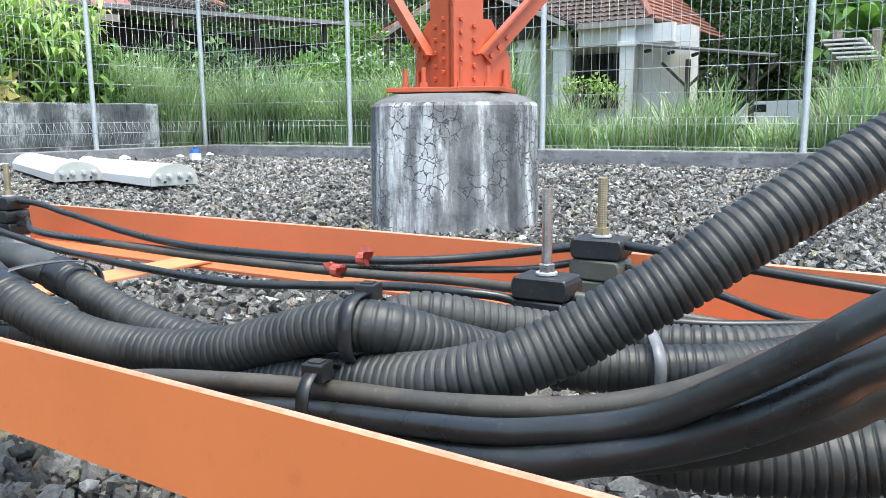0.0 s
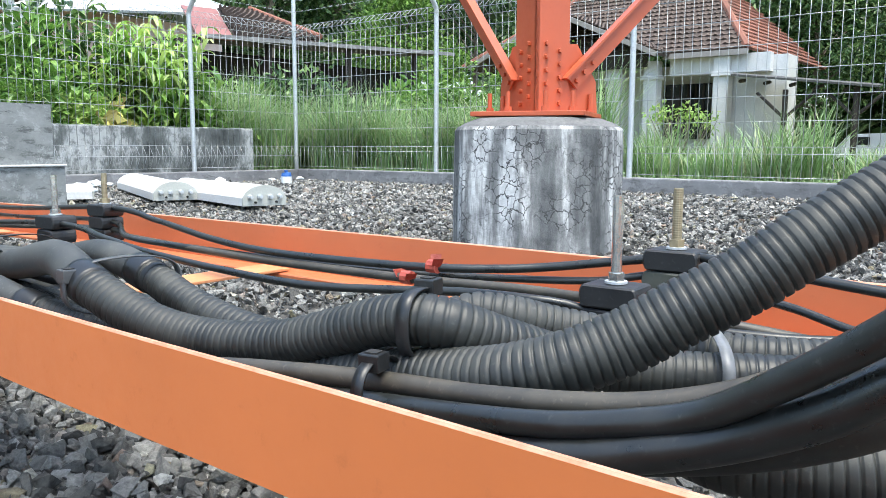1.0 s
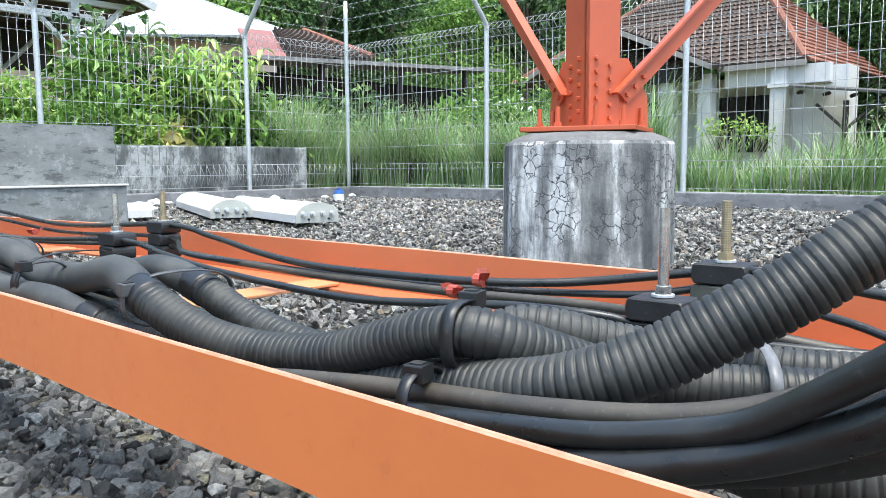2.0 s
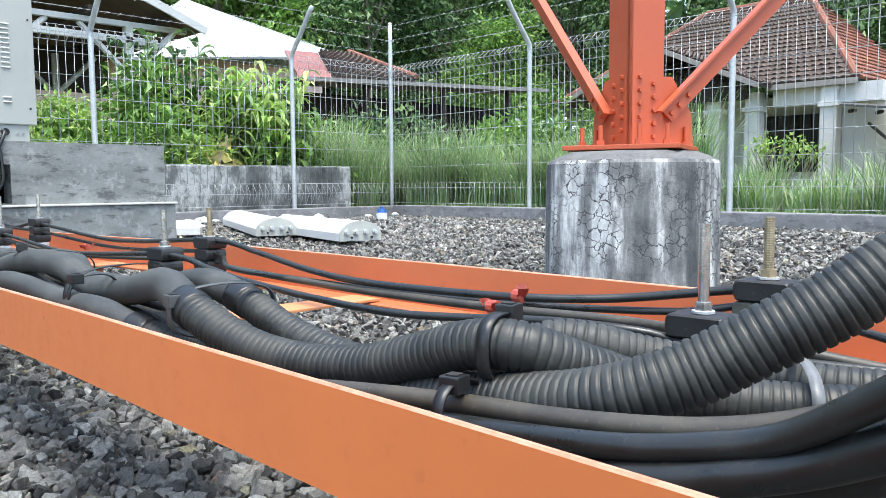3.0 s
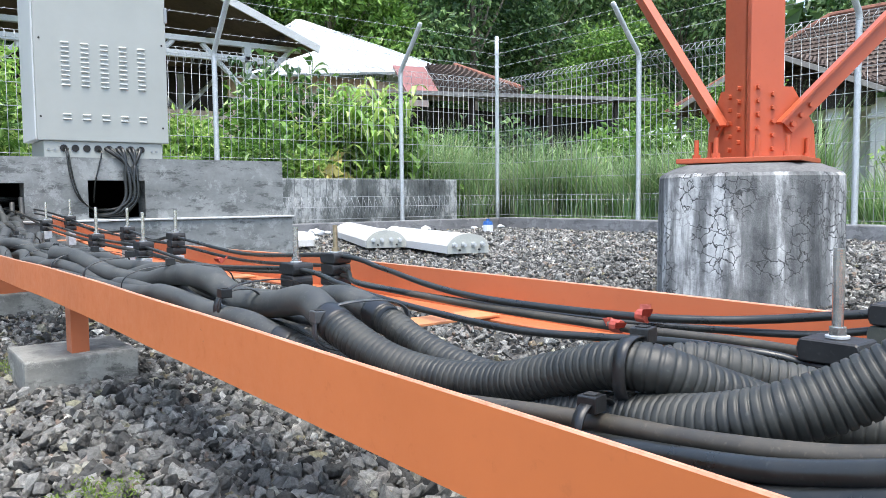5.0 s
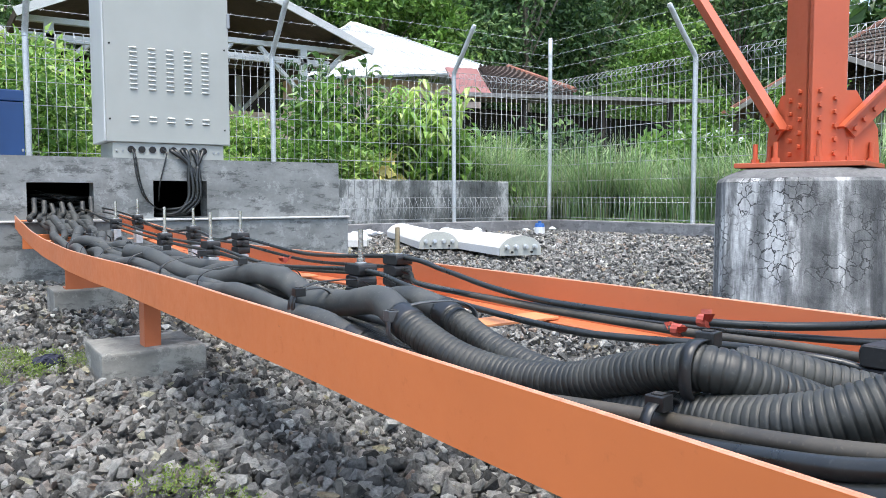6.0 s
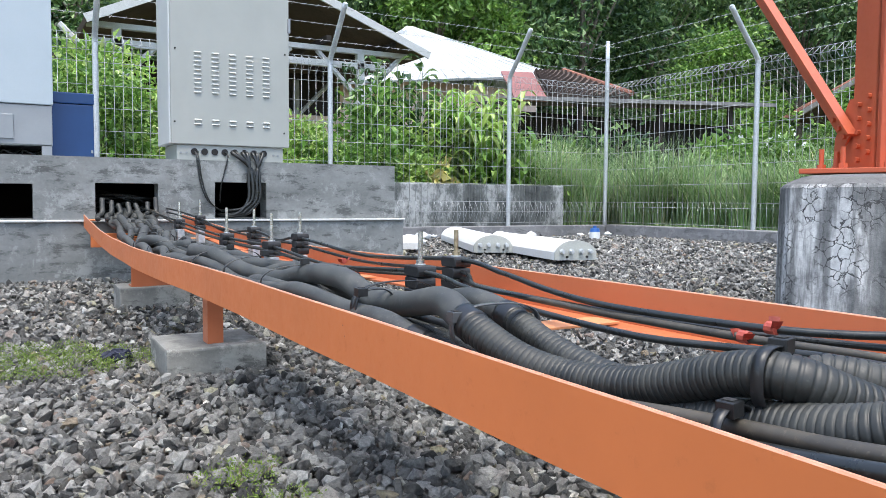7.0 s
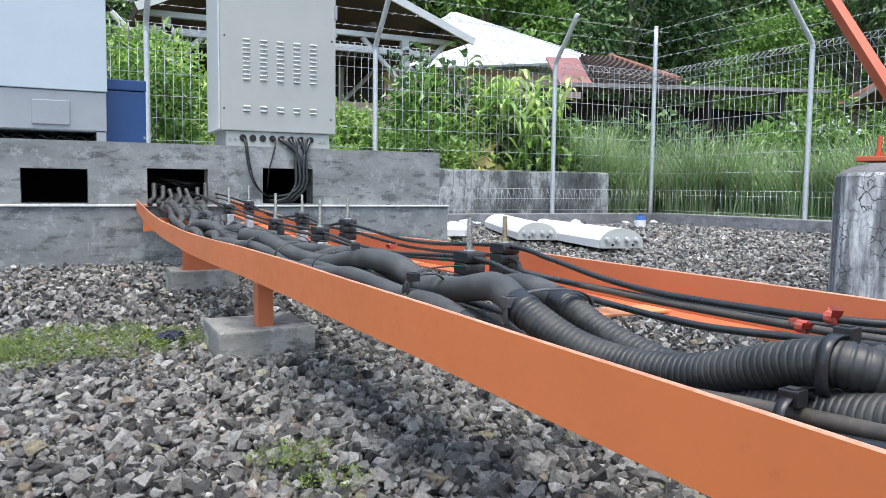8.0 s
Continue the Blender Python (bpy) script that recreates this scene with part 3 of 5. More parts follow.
white_cabinet()
bb = thing("fuel_box", (0.070, 4.34, 0.605), "dark blue enamelled steel box with lid", "box")
part("body", box((0, 0, 0), (0.20, 0.28, 0.278), 0.004), M["blue"], bb)
part("lid", box((-0.003, -0.004, 0.281), (0.203, 0.284, 0.338), 0.006), M["blue"], bb)
part("latch", box((0.185, -0.008, 0.03), (0.195, -0.001, 0.045), 0.002), M["cab_grey"], bb)


# ---------- cable tray ----------
def rail_profile(y, far):
    """Rail height and sideways bend along the tray."""
    u = max(0.0, (y - 2.9) / 1.2)
    lift = 0.052 * u ** 1.3 - 0.016 * math.exp(-((y - 2.3) / 0.8) ** 2)
    side = (-0.03 if far else 0.015) * u ** 2
    return side, lift


def rail_mesh(name, x, y0, y1, z0, z1, th, far=False):
    bm = bmesh.new()
    rows = []
    n = 70
    for i in range(n + 1):
        y = y0 + (y1 - y0) * i / n
        sx, lz = rail_profile(y, far)
        w = 0.0012 * math.sin(y * 5.3) + 0.0008 * math.sin(y * 13)
        r = 0.0012
        prof = [(-th / 2, z0), (th / 2, z0), (th / 2, z1 - r), (th / 2 - r, z1), (-th / 2 + r, z1), (-th / 2, z1 - r)]
        rows.append([bm.verts.new((x + sx + w + a, y, z + lz)) for a, z in prof])
    for a, b in zip(rows, rows[1:]):
        for j in range(6):
            bm.faces.new((a[j], a[(j + 1) % 6], b[(j + 1) % 6], b[j]))
    bm.faces.new(rows[0])
    bm.faces.new(rows[-1][::-1])
    bmesh.ops.recalc_face_normals(bm, faces=bm.faces[:])
    # upward faces of the thin rails take the pale edge with its painted highlight
    for f in bm.faces:
        f.material_index = 1 if th < 0.01 and f.normal.z > 0.3 else 0
    return bm


tray = thing("cable_tray", (0, 0, 0), "orange painted steel ladder tray on short posts", "cable tray")
part("side_rail", rail_mesh("side_rail", 0.1765, -1.2, 4.06, 0.209, 0.271, 0.0045), M["rail"], tray).data.materials.append(M["rail_edge"])
# far rail and flange: their shade is in the darker orange
part("side_rail", rail_mesh("side_rail", 0.686, -1.2, 4.06, 0.200, 0.270, 0.0052, True), M["rail_shaded"], tray).data.materials.append(M["rail_edge"])
part("rail_flange", rail_mesh("rail_flange", 0.661, -1.2, 4.04, 0.204, 0.209, 0.044, True), M["rail_shaded"], tray)
for y in (-0.95, -0.16, 0.775, 1.67, 2.6, 3.4):
    lz = rail_profile(y, False)[1]
    part("rung", box((0.1805, y - 0.03, 0.2105 + lz), (0.658, y + 0.03, 0.2145 + lz), 0.001), M["rung"], tray, "flat orange cross strip")
part("end_flare", box((0.19, 3.95, 0.292), (0.24, 4.06, 0.298), 0.002), M["rail"], tray)
part("end_bracket", box((0.20, 3.84, 0.17), (0.42, 3.87, 0.235), 0.002), M["rail"], tray)
# posts and saddle: the shade below the tray is in their colour
for x, y, h in ((0.262, 1.69, 0.199), (0.655, 1.85, 0.19), (0.655, 3.0, 0.19)):
    part("post", box((x - 0.016, y - 0.02, 0.055), (x + 0.02, y - 0.014, h), 0.001), M["rail_shaded"], tray)
    part("post_web", box((x - 0.016, y - 0.014, 0.055), (x - 0.010, y + 0.03, h), 0.001), M["rail_shaded"], tray)
part("post_saddle", box((0.255, 2.955, 0.068), (0.42, 2.962, 0.198), 0.001), M["rail_shaded"], tray)
part("saddle_foot", box((0.255, 2.962, 0.068), (0.42, 3.03, 0.074), 0.001), M["rail_shaded"], tray)
for x, y, sx, sy, h in ((0.260, 1.735, 0.112, 0.11, 0.064), (0.335, 3.01, 0.125, 0.10, 0.070), (0.655, 1.9, 0.10, 0.10, 0.06), (0.655, 3.02, 0.10, 0.1, 0.06)):
    ob = new("concrete_pad", mesh_of("concrete_pad", rough_up(box((-sx, -sy, -0.05), (sx, sy, h), 0.006), 0.003, 9, 2), M["cement_pad"]))
    ob.location = (x, y, 0)
    tagged(ob, "cast concrete pad under a tray post", "concrete pad", "pads under the tray")


# ---------- conduits ----------
def far_weave(x0, phase, z0, amp, y_list, sx=0.02):
    return [(x0 + 0.10 * max(0, (y - 2.6) / 1.6) + sx * math.sin(6.3 * y + phase), y, z0 - 0.002 + amp * math.sin(10.5 * y + 1.7 * phase) + rail_profile(y, False)[1]) for y in y_list]


YS = [4.5, 4.2, 4.05, 3.9, 3.75, 3.6, 3.45, 3.3, 3.15, 3.0, 2.85, 2.7, 2.55, 2.4, 2.25, 2.1, 1.95, 1.82]
C1 = far_weave(0.272, 0.4, 0.266, 0.020, YS, 0.028) + [(.266, 1.687, .27), (.275, 1.449, .25), (.284, 1.26, .25), (.292, 1.105, .272), (.276, .913, .28), (.283, .829, .26), (.290, .746, .262), (.26, .592, .285), (.245, .506, .272), (.254, .44, .25),
      (.271, .385, .24), (.284, .318, .245), (.29, .264, .26), (.294, .214, .275), (.302, .179, .277), (.335, .157, .262), (.386, .135, .242), (.408, .082, .238), (.434, .032, .238), (.465, -.006, .238), (.609, -.107, .238), (.898, -.264, .23)]
C2 = far_weave(0.325, 2.0, 0.262, 0.020, YS, 0.026) + [(.32, 1.687, .25), (.323, 1.331, .262), (.32, 1.181, .27), (.336, 1.036, .25), (.339, .876, .25), (.331, .747, .262), (.316, .615, .28), (.310, .524, .270), (.312, .46, .25), (.318, .38, .236),
      (.331, .306, .236), (.354, .247, .25), (.377, .213, .266), (.395, .186, .264), (.421, .163, .255), (.462, .108, .243), (.477, .045, .242), (.502, -.005, .242), (.555, -.051, .24), (.751, -.171, .24)]
C0 = far_weave(0.222, 4.1, 0.248, 0.016, YS, 0.012) + [(.227, 1.69, .235), (.238, 1.365, .235), (.246, 1.163, .24), (.248, 1.027, .252), (.243, .817, .247), (.24, .702, .25), (.25, .641, .238), (.273, .58, .225), (.294, .477, .222), (.318, .365, .222)]
C3 = [(.259, 1.19, .224), (.291, .904, .224), (.29, .714, .224), (.284, .523, .224), (.283, .391, .224), (.297, .316, .225), (.297, .239, .234), (.294, .17, .245), (.296, .127, .254), (.307, .096, .264), (.325, .069, .277), (.34, .041, .296), (.356, .014, .314), (.371, -.012, .335), (.396, -.05, .364), (.415, -.083, .388), (.45, -.15, .43), (.55, -.28, .51)]
C4 = far_weave(0.375, 3.2, 0.254, 0.02, YS) + [(.37, 1.69, .24), (.365, 1.5, .245), (.36, 1.3, .235), (.355, 1.1, .225), (.355, .9, .222), (.35, .7, .222), (.345, .5, .221)]


def conduit(pts, r, rib, pitch, mat, fine, sleeve_to=None):
    """A ribbed hose; the far stretch of it, up to sleeve_to, lies in a smooth shrunk sleeve."""
    c = thing("corrugated_conduit", (0, 0, 0), "black corrugated plastic conduit, dusty, lying in the tray", "conduit", "conduits in the tray")
    q, _ = spline(pts, 0.012)
    cut = 0 if sleeve_to is None else int(np.argmax(q[:, 1] < sleeve_to))
    if cut:
        part("sleeve", tube("sleeve", q[:cut + 1], r * 0.99, M["sleeve"], 14, 0.014), None, c, "smooth dull black sleeve")
        part("collar", tube("collar", q[cut - 1:cut + 2], r * 1.07, M["tie"], 18, 0.004), None, c)
    part("hose", tube("hose", q[cut:], r, M[mat], 15, 0.01, rib, pitch, True, fine), None, c)


conduit(C1, 0.0168, 0.0015, 0.0062, "conduit", 7, 0.52)
conduit(C2, 0.0152, 0.0019, 0.0070, "conduit_grey", 8, 0.54)
conduit(C0, 0.0146, 0.0014, 0.0066, "conduit", 7, 0.64)
for x0, ph, z0, r, end in ((0.240, 5.2, 0.250, 0.0135, 0.95), (0.300, 1.1, 0.262, 0.0140, 1.05), (0.350, 4.4, 0.256, 0.0140, 1.15), (0.385, 0.2, 0.250, 0.0130, 0.90)):
    pts = far_weave(x0, ph, z0, 0.014, YS + [1.7, 1.55, 1.4, 1.25], 0.026)
    conduit(pts + [(0.30 + 0.2 * (x0 - 0.3), end, 0.232), (0.30 + 0.15 * (x0 - 0.3), end - 0.35, 0.224), (0.30, end - 0.5, 0.222)], r, 0.0013, 0.0066, "conduit_grey", 6, 0.7)
conduit(C3, 0.0190, 0.0017, 0.0060, "conduit", 8)
conduit(C4, 0.0153, 0.0014, 0.0066, "conduit_grey", 6, 0.60)

K1 = [(.227, .543, .213), (.24, .382, .215), (.254, .277, .224), (.257, .21, .232), (.251, .145, .241), (.244, .075, .252), (.246, .032, .261), (.246, -.007, .274), (.236, -.043, .298), (.227, -.074, .322), (.221, -.095, .339), (.222, -.19, .41)]
K2 = [(.213, .542, .217), (.226, .408, .222), (.246, .343, .232), (.257, .272, .239), (.266, .192, .245), (.266, .119, .251), (.274, .044, .26), (.284, -.008, .274), (.282, -.046, .295), (.28, -.074, .311), (.276, -.18, .39)]
K3 = [(.262, .25, .214), (.254, .145, .226), (.243, .058, .240), (.246, .018, .251), (.249, -.019, .265), (.243, -.054, .285), (.241, -.079, .304), (.242, -.095, .316), (.245, -.19, .37)]
K5 = [(.30, .25, .222), (.285, .145, .226), (.272, .058, .234), (.27, .018, .243), (.272, -.019, .254), (.27, -.054, .270), (.27, -.08, .286), (.272, -.1, .30), (.28, -.2, .36)]
K4 = [(.330, .045, .232), (.318, .007, .230), (.325, -.031, .231), (.338, -.068, .234), (.346, -.094, .238), (.37, -.22, .26)]
for pts, r, mat, name in ((K1, 0.0068, "cable", "feeder_cable"), (K2, 0.0064, "cable_brown", "feeder_cable"), (K3, 0.0095, "cable", "feeder_cable"), (K5, 0.0105, "conduit", "feeder_cable")):
    tagged(new(name, tube(name, pts, r, M[mat], 16, 0.006)), "thick black feeder cable rising out of the tray", "cable", "feeder cables")
conduit(K4, 0.0190, 0.0017, 0.0062, "conduit", 9)


# ---------- ground cables in clamps ----------
TOP = [(.55, 4.3, .36), (.60, 4.0, .345), (.594, 3.35, .315), (.60, 2.95, .275), (.600, 2.525, .29), (.604, 2.28, .27), (.602, 2.06, .285), (.618, 1.614, .262), (.603, 1.146, .284), (.589, .966, .273), (.562, .801, .262), (.542, .661, .258), (.544, .539, .258), (.556, .408, .26), (.583, .336, .262), (.608, .279, .267), (.637, .169, .283), (.63, .117, .284), (.615, .014, .276), (.609, -.079, .27), (.6, -.4, .25)]
MID = [(.55, 4.3, .34), (.60, 4.0, .325), (.594, 3.35, .298), (.597, 2.53, .27), (.603, 2.066, .265), (.623, 1.626, .245), (.603, 1.15, .262), (.55, .987, .25), (.549, .808, .248), (.552, .599, .248), (.56, .458, .249), (.595, .348, .25), (.619, .243, .255), (.640, .170, .265), (.632, .063, .25), (.618, -.031, .234), (.6, -.3, .22)]
MID2 = [(.5, 4.3, .35), (.51, 4.0, .335), (.475, 3.17, .29), (.477, 2.41, .262), (.482, 1.945, .256), (.515, 1.576, .24), (.600, 1.16, .248), (.565, .999, .247), (.541, .684, .247), (.540, .429, .249), (.558, .29, .25), (.549, .223, .252), (.534, .172, .256), (.558, .062, .242), (.58, -.032, .232), (.6, -.3, .22)]
LOW = [(.45, 4.3, .36), (.47, 4.0, .345), (.475, 3.17, .305), (.475, 2.406, .275), (.480, 1.94, .27), (.485, 1.52, .25), (.476, 1.058, .272), (.452, .871, .266), (.446, .767, .258), (.448, .615, .25), (.448, .48, .248), (.472, .39, .25), (.492, .31, .254), (.495, .24, .256), (.511, .208, .252), (.530, .172, .242), (.548, .062, .24), (.573, .006, .24), (.633, -.078, .24), (.8, -.3, .24)]
for pts, r, mat in ((TOP, 0.0045, "cable"), (MID, 0.0039, "cable"), (MID2, 0.0048, "cable_brown"), (LOW, 0.0042, "cable")):
    tagged(new("ground_cable", tube("ground_cable", pts, r, M[mat], 12, 0.012)), "thin black insulated cable held in clamps along the tray", "cable", "cables in the clamps")


def rod_mesh(name, h, r, mat):
    """A threaded rod: fine ridges."""
    n = int(h / 0.0011)
    bm = bmesh.new()
    rows = []
    for i in range(n + 1):
        rr = r if i % 2 else r * (0.996 if name == "plain_rod" else 0.97)
        rows.append([bm.verts.new((rr * math.cos(a), rr * math.sin(a), h * i / n)) for a in [k * math.pi / 6 for k in range(12)]])
    for a, b in zip(rows, rows[1:]):
        for j in range(12):
            bm.faces.new((a[j], a[(j + 1) % 12], b[(j + 1) % 12], b[j]))
    bm.faces.new(rows[-1])
    return mesh_of(name, bm, mat)


def clamp_block(w, d, h):
    """A moulded half clamp with rounded ends and a cable groove."""
    bm = bmesh.new()
    prof = []
    for sx in (-1, 1):
        for k in range(7):
            a = math.pi * (k / 6 - 0.5)
            prof.append((sx * (w / 2 - 0.004 + 0.004 * math.cos(a)), sx * h / 2 * math.sin(a)))
    a = [bm.verts.new((-d / 2, x, z)) for x, z in prof]
    b = [bm.verts.new((d / 2, x, z)) for x, z in prof]
    n = len(prof)
    for i in range(n):
        bm.faces.new((a[i], a[(i + 1) % n], b[(i + 1) % n], b[i]))
    bm.faces.new(a[::-1])
    bm.faces.new(b)
    bmesh.ops.recalc_face_normals(bm, faces=bm.faces[:])
    bmesh.ops.bevel(bm, geom=[e for e in bm.edges if len({round(v.co.x, 4) for v in e.verts}) == 1], offset=0.0015, segments=1, affect='EDGES')
    return bm


def cable_clamp(x, y, top, tip, layers, rod, faded=False):
    c = thing("cable_clamp", (x, y, 0), "black moulded cable clamp stacked on a threaded rod", "cable clamp", "clamps along the tray")
    lift = rail_profile(y, False)[1]
    h = 0.0205
    for k in range(layers):
        z = top - h * (k + 0.5)
        b = part("clamp_block", clamp_block(0.052, 0.037, h - 0.0012), M["clamp_olive"] if faded and k else M["clamp"], c)
        b.location = (0, 0, z)
        b.rotation_euler = (0, 0, 0.05 * math.sin(7 * y + 3 * k))
    foot = top - h * layers
    r = part("threaded_rod", rod_mesh("plain_rod" if rod == "steel" else "threaded_rod", tip - 0.2 - lift * 0.8, 0.0046, M[rod]), None, c)
    r.location = (0, 0, 0.2 + lift * 0.8)
    part("nut", cyl((0, 0, top + 0.002), (0, 0, top + 0.009), 0.0075, 6), M[rod], c)
    part("washer", cyl((0, 0, top), (0, 0, top + 0.002), 0.0095, 16), M["zinc"], c)
    part("bracket", box((-0.014, -0.028, 0.198 + lift), (0.014, 0.028, max(foot, 0.202 + lift) - 0.001), 0.002), M["zinc"], c, "folded steel clamp bracket")
    return c


for x, y, top, tip, layers, rod, faded in ((.531, .175, .272, .346, 3, "steel", False), (.640, .168, .291, .348, 3, "brass_rod", True), (.477, 1.058, .284, .343, 3, "steel", False), (.601, 1.146, .290, .341, 3, "brass_rod", False),
                                           (.48, 1.94, .284, .360, 2, "steel", False), (.604, 2.064, .299, .361, 3, "steel", False), (.475, 2.407, .289, .371, 2, "steel", False), (.601, 2.535, .304, .366, 3, "steel", False), (.473, 3.172, .318, .387, 2, "steel", False), (.594, 3.349, .329, .397, 3, "steel", False)):
    cable_clamp(x, y, top, tip, layers, rod, faded)


# ---------- cable ties ----------
def tie_band(name, loops, mat, width=0.008):
    """A strap round hoses: an oval loop in the plane across them, with thickness."""
    bm = bmesh.new()
    n = len(loops)
    c = sum((Vector(p) for p in loops), Vector()) / n
    nrm = (Vector(loops[1]) - Vector(loops[0])).cross(Vector(loops[n // 2]) - Vector(loops[0])).normalized()
    rows = []
    for p in loops:
        p = Vector(p)
        o = (p - c).normalized() * 0.0014
        rows.append([bm.verts.new(p + nrm * width / 2), bm.verts.new(p + nrm * width / 2 + o), bm.verts.new(p - nrm * width / 2 + o), bm.verts.new(p - nrm * width / 2)])
    for i in range(n):
        a, b = rows[i], rows[(i + 1) % n]
        for j in range(4):
            bm.faces.new((a[j], a[(j + 1) % 4], b[(j + 1) % 4], b[j]))
    bmesh.ops.recalc_face_normals(bm, faces=bm.faces[:])
    return bm


def tie(cx, cy, cz, w, h, yaw, mat="tie", width=0.008, lock=None, label="black nylon cable tie pulled round the conduits"):
    t = thing("cable_tie", (cx, cy, cz), label, "cable tie", "ties on the conduits", rz=yaw)
    loop = []
    for k in range(56):
        a = 2 * math.pi * k / 56
        ca, sa = math.cos(a), math.sin(a)
        loop.append((w / 2 * math.copysign(abs(ca) ** 0.75, ca), 0, h / 2 * math.copysign(abs(sa) ** 0.75, sa)))
    part("band", tie_band("band", loop, M[mat], width), M[mat], t, smooth=True)
    if lock:
        x, z = lock
        head = box((x - 0.007, -0.007, z - 0.005), (x + 0.007, 0.007, z + 0.006), 0.001)
        part("lock", head, M[mat], t)
        part("lock_slot", box((x - 0.004, -0.004, z + 0.0062), (x + 0.004, 0.004, z + 0.0068)), M["dark"], t)
    return t


tie(.2985, .195, .2757, .0410, .0410, 13, width=0.009, lock=(0.014, 0.020))
tie(.2765, .508, .268, .100, .046, -4, "tie_grey", 0.009, lock=(-0.046, 0.012), label="grey nylon cable tie pulled round two conduits")
tie(.258, .765, .254, .055, .054, 0, lock=(-0.02, 0.024))
tie(.300, .79, .254, .14, .066, 10)
tie(.441, .060, .2415, .094, .046, 33, "tie_silver", 0.0075, label="silvery strap pulled round two corrugated conduits")
tie(.263, .197, .236, .046, .046, 12, lock=(-0.004, 0.022))
for y in (1.12, 1.4, 1.7, 2.0, 2.3, 2.6, 2.85, 3.1, 3.35):
    tie(.30 + 0.05 * max(0, y - 2.6), y, .256 + rail_profile(y, False)[1], .172, .062, 14 * math.sin(5 * y), lock=(0.02 * math.sin(9 * y), 0.037))


def tape_flag(x, y, z, seed):
    rng = random.Random(seed)
    bm = bmesh.new()
    for k in range(3):
        a = rng.uniform(0, 6.28)
        L = rng.uniform(0.012, 0.02)
        u = Vector((math.cos(a), math.sin(a), rng.uniform(0.1, 0.6))).normalized()
        w = u.cross(Vector((0, 0, 1))).normalized()
        vs = [bm.verts.new(Vector((0, 0, 0)) + u * L * i / 3 + w * 0.006 * s * (0.6 + 0.4 * i / 3) + Vector((0, 0, 0.004 * math.sin(2 * i + k)))) for i in range(4) for s in (-1, 1)]
        for i in range(3):
            bm.faces.new((vs[2 * i], vs[2 * i + 1], vs[2 * i + 3], vs[2 * i + 2]))
    bmesh.ops.solidify(bm, geom=bm.faces[:], thickness=0.0008)
    cyl((-0.0, -0.006, 0), (0, 0.006, 0), 0.0072, 10, bm=bm)
    ob = new("tape_marker", mesh_of("tape_marker", bm, M["tape"]))
    ob.location = (x, y, z)
    tagged(ob, "crumpled red tape knotted round a cable", "tape", "tape markers")


tape_flag(.540, .417, .25, 1)
tape_flag(.556, .395, .262, 2)
tape_flag(.56, 1.62, .25, 3)


# ---------- tower footing and leg ----------
foot = thing("tower_footing", (2.56, 1.53, 0), "round cracked concrete tower footing, pale and dark streaked", "footing")


def eight(a):
    """Eight flat sides with softened arrises."""
    f = (math.degrees(a) - 22.5) % 45 - 22.5
    return 0.05 + 0.95 * math.cos(radians(19)) / math.cos(radians(max(-20.5, min(20.5, f))))


bm = bmesh.new()
R = 0.330
prof = [(R + 0.004, -0.1), (R, 0.05), (R - 0.002, 0.25), (R - 0.003, 0.42), (R - 0.004, 0.452), (R - 0.012, 0.464), (R - 0.045, 0.482), (R - 0.085, 0.497), (0.0, 0.503)]
rows = []
for r, z in prof[:-1]:
    rows.append([bm.verts.new(((r * eight(a) + 0.004 * noise.noise(Vector((math.cos(a) * 3, math.sin(a) * 3, z * 4)))) * math.cos(a), (r * eight(a) + 0.004 * noise.noise(Vector((math.cos(a) * 3, math.sin(a) * 3, z * 4)))) * math.sin(a), z)) for a in [2 * math.pi * k / 64 for k in range(64)]])
for a, b in zip(rows[:6], rows[1:6]):
    for j in range(64):
        bm.faces.new((a[j], a[(j + 1) % 64], b[(j + 1) % 64], b[j]))
top_rows = [[v.co.copy() for v in r] for r in rows[5:]]
bmesh.ops.delete(bm, geom=[v for v in bm.verts if not v.link_faces], context='VERTS')
part("shaft", bm, M["footing"], foot)
bm = bmesh.new()
rows = [[bm.verts.new(p) for p in r] for r in top_rows]
for a, b in zip(rows, rows[1:]):
    for j in range(64):
        bm.faces.new((a[j], a[(j + 1) % 64], b[(j + 1) % 64], b[j]))
bm.faces.new(rows[-1])
part("chamfered_top", bm, M["footing_dark"], foot, "sloped grey cement top", smooth=True)

leg = thing("steel_tower", (2.56, 1.53, 0.503), "red-orange bolted steel tower leg with base plate and braces", "tower", rz=19)
# local x points away from the middle of the yard, local y to its left
part("base_plate", box((-0.175, -0.215, 0), (0.22, 0.215, 0.018), 0.003), M["tower"], leg)


def plate(pts, th, bm=None):
    """A flat plate from an outline in its y,z plane, thick along x."""
    bm = bm or bmesh.new()
    a = [bm.verts.new((0, y, z)) for y, z in pts]
    b = [bm.verts.new((th, y, z)) for y, z in pts]
    n = len(pts)
    for i in range(n):
        bm.faces.new((a[i], a[(i + 1) % n], b[(i + 1) % n], b[i]))
    bm.faces.new(a[::-1])
    bm.faces.new(b)
    bmesh.ops.recalc_face_normals(bm, faces=bm.faces[:])
    return bm


def angled(pts, th, side):
    """A plate swung 45 degrees about the leg's heel."""
    bm = plate(pts, th)
    bmesh.ops.rotate(bm, verts=bm.verts[:], cent=(0, 0, 0), matrix=Matrix.Rotation(radians(-45 * side), 3, 'Z'))
    return bm


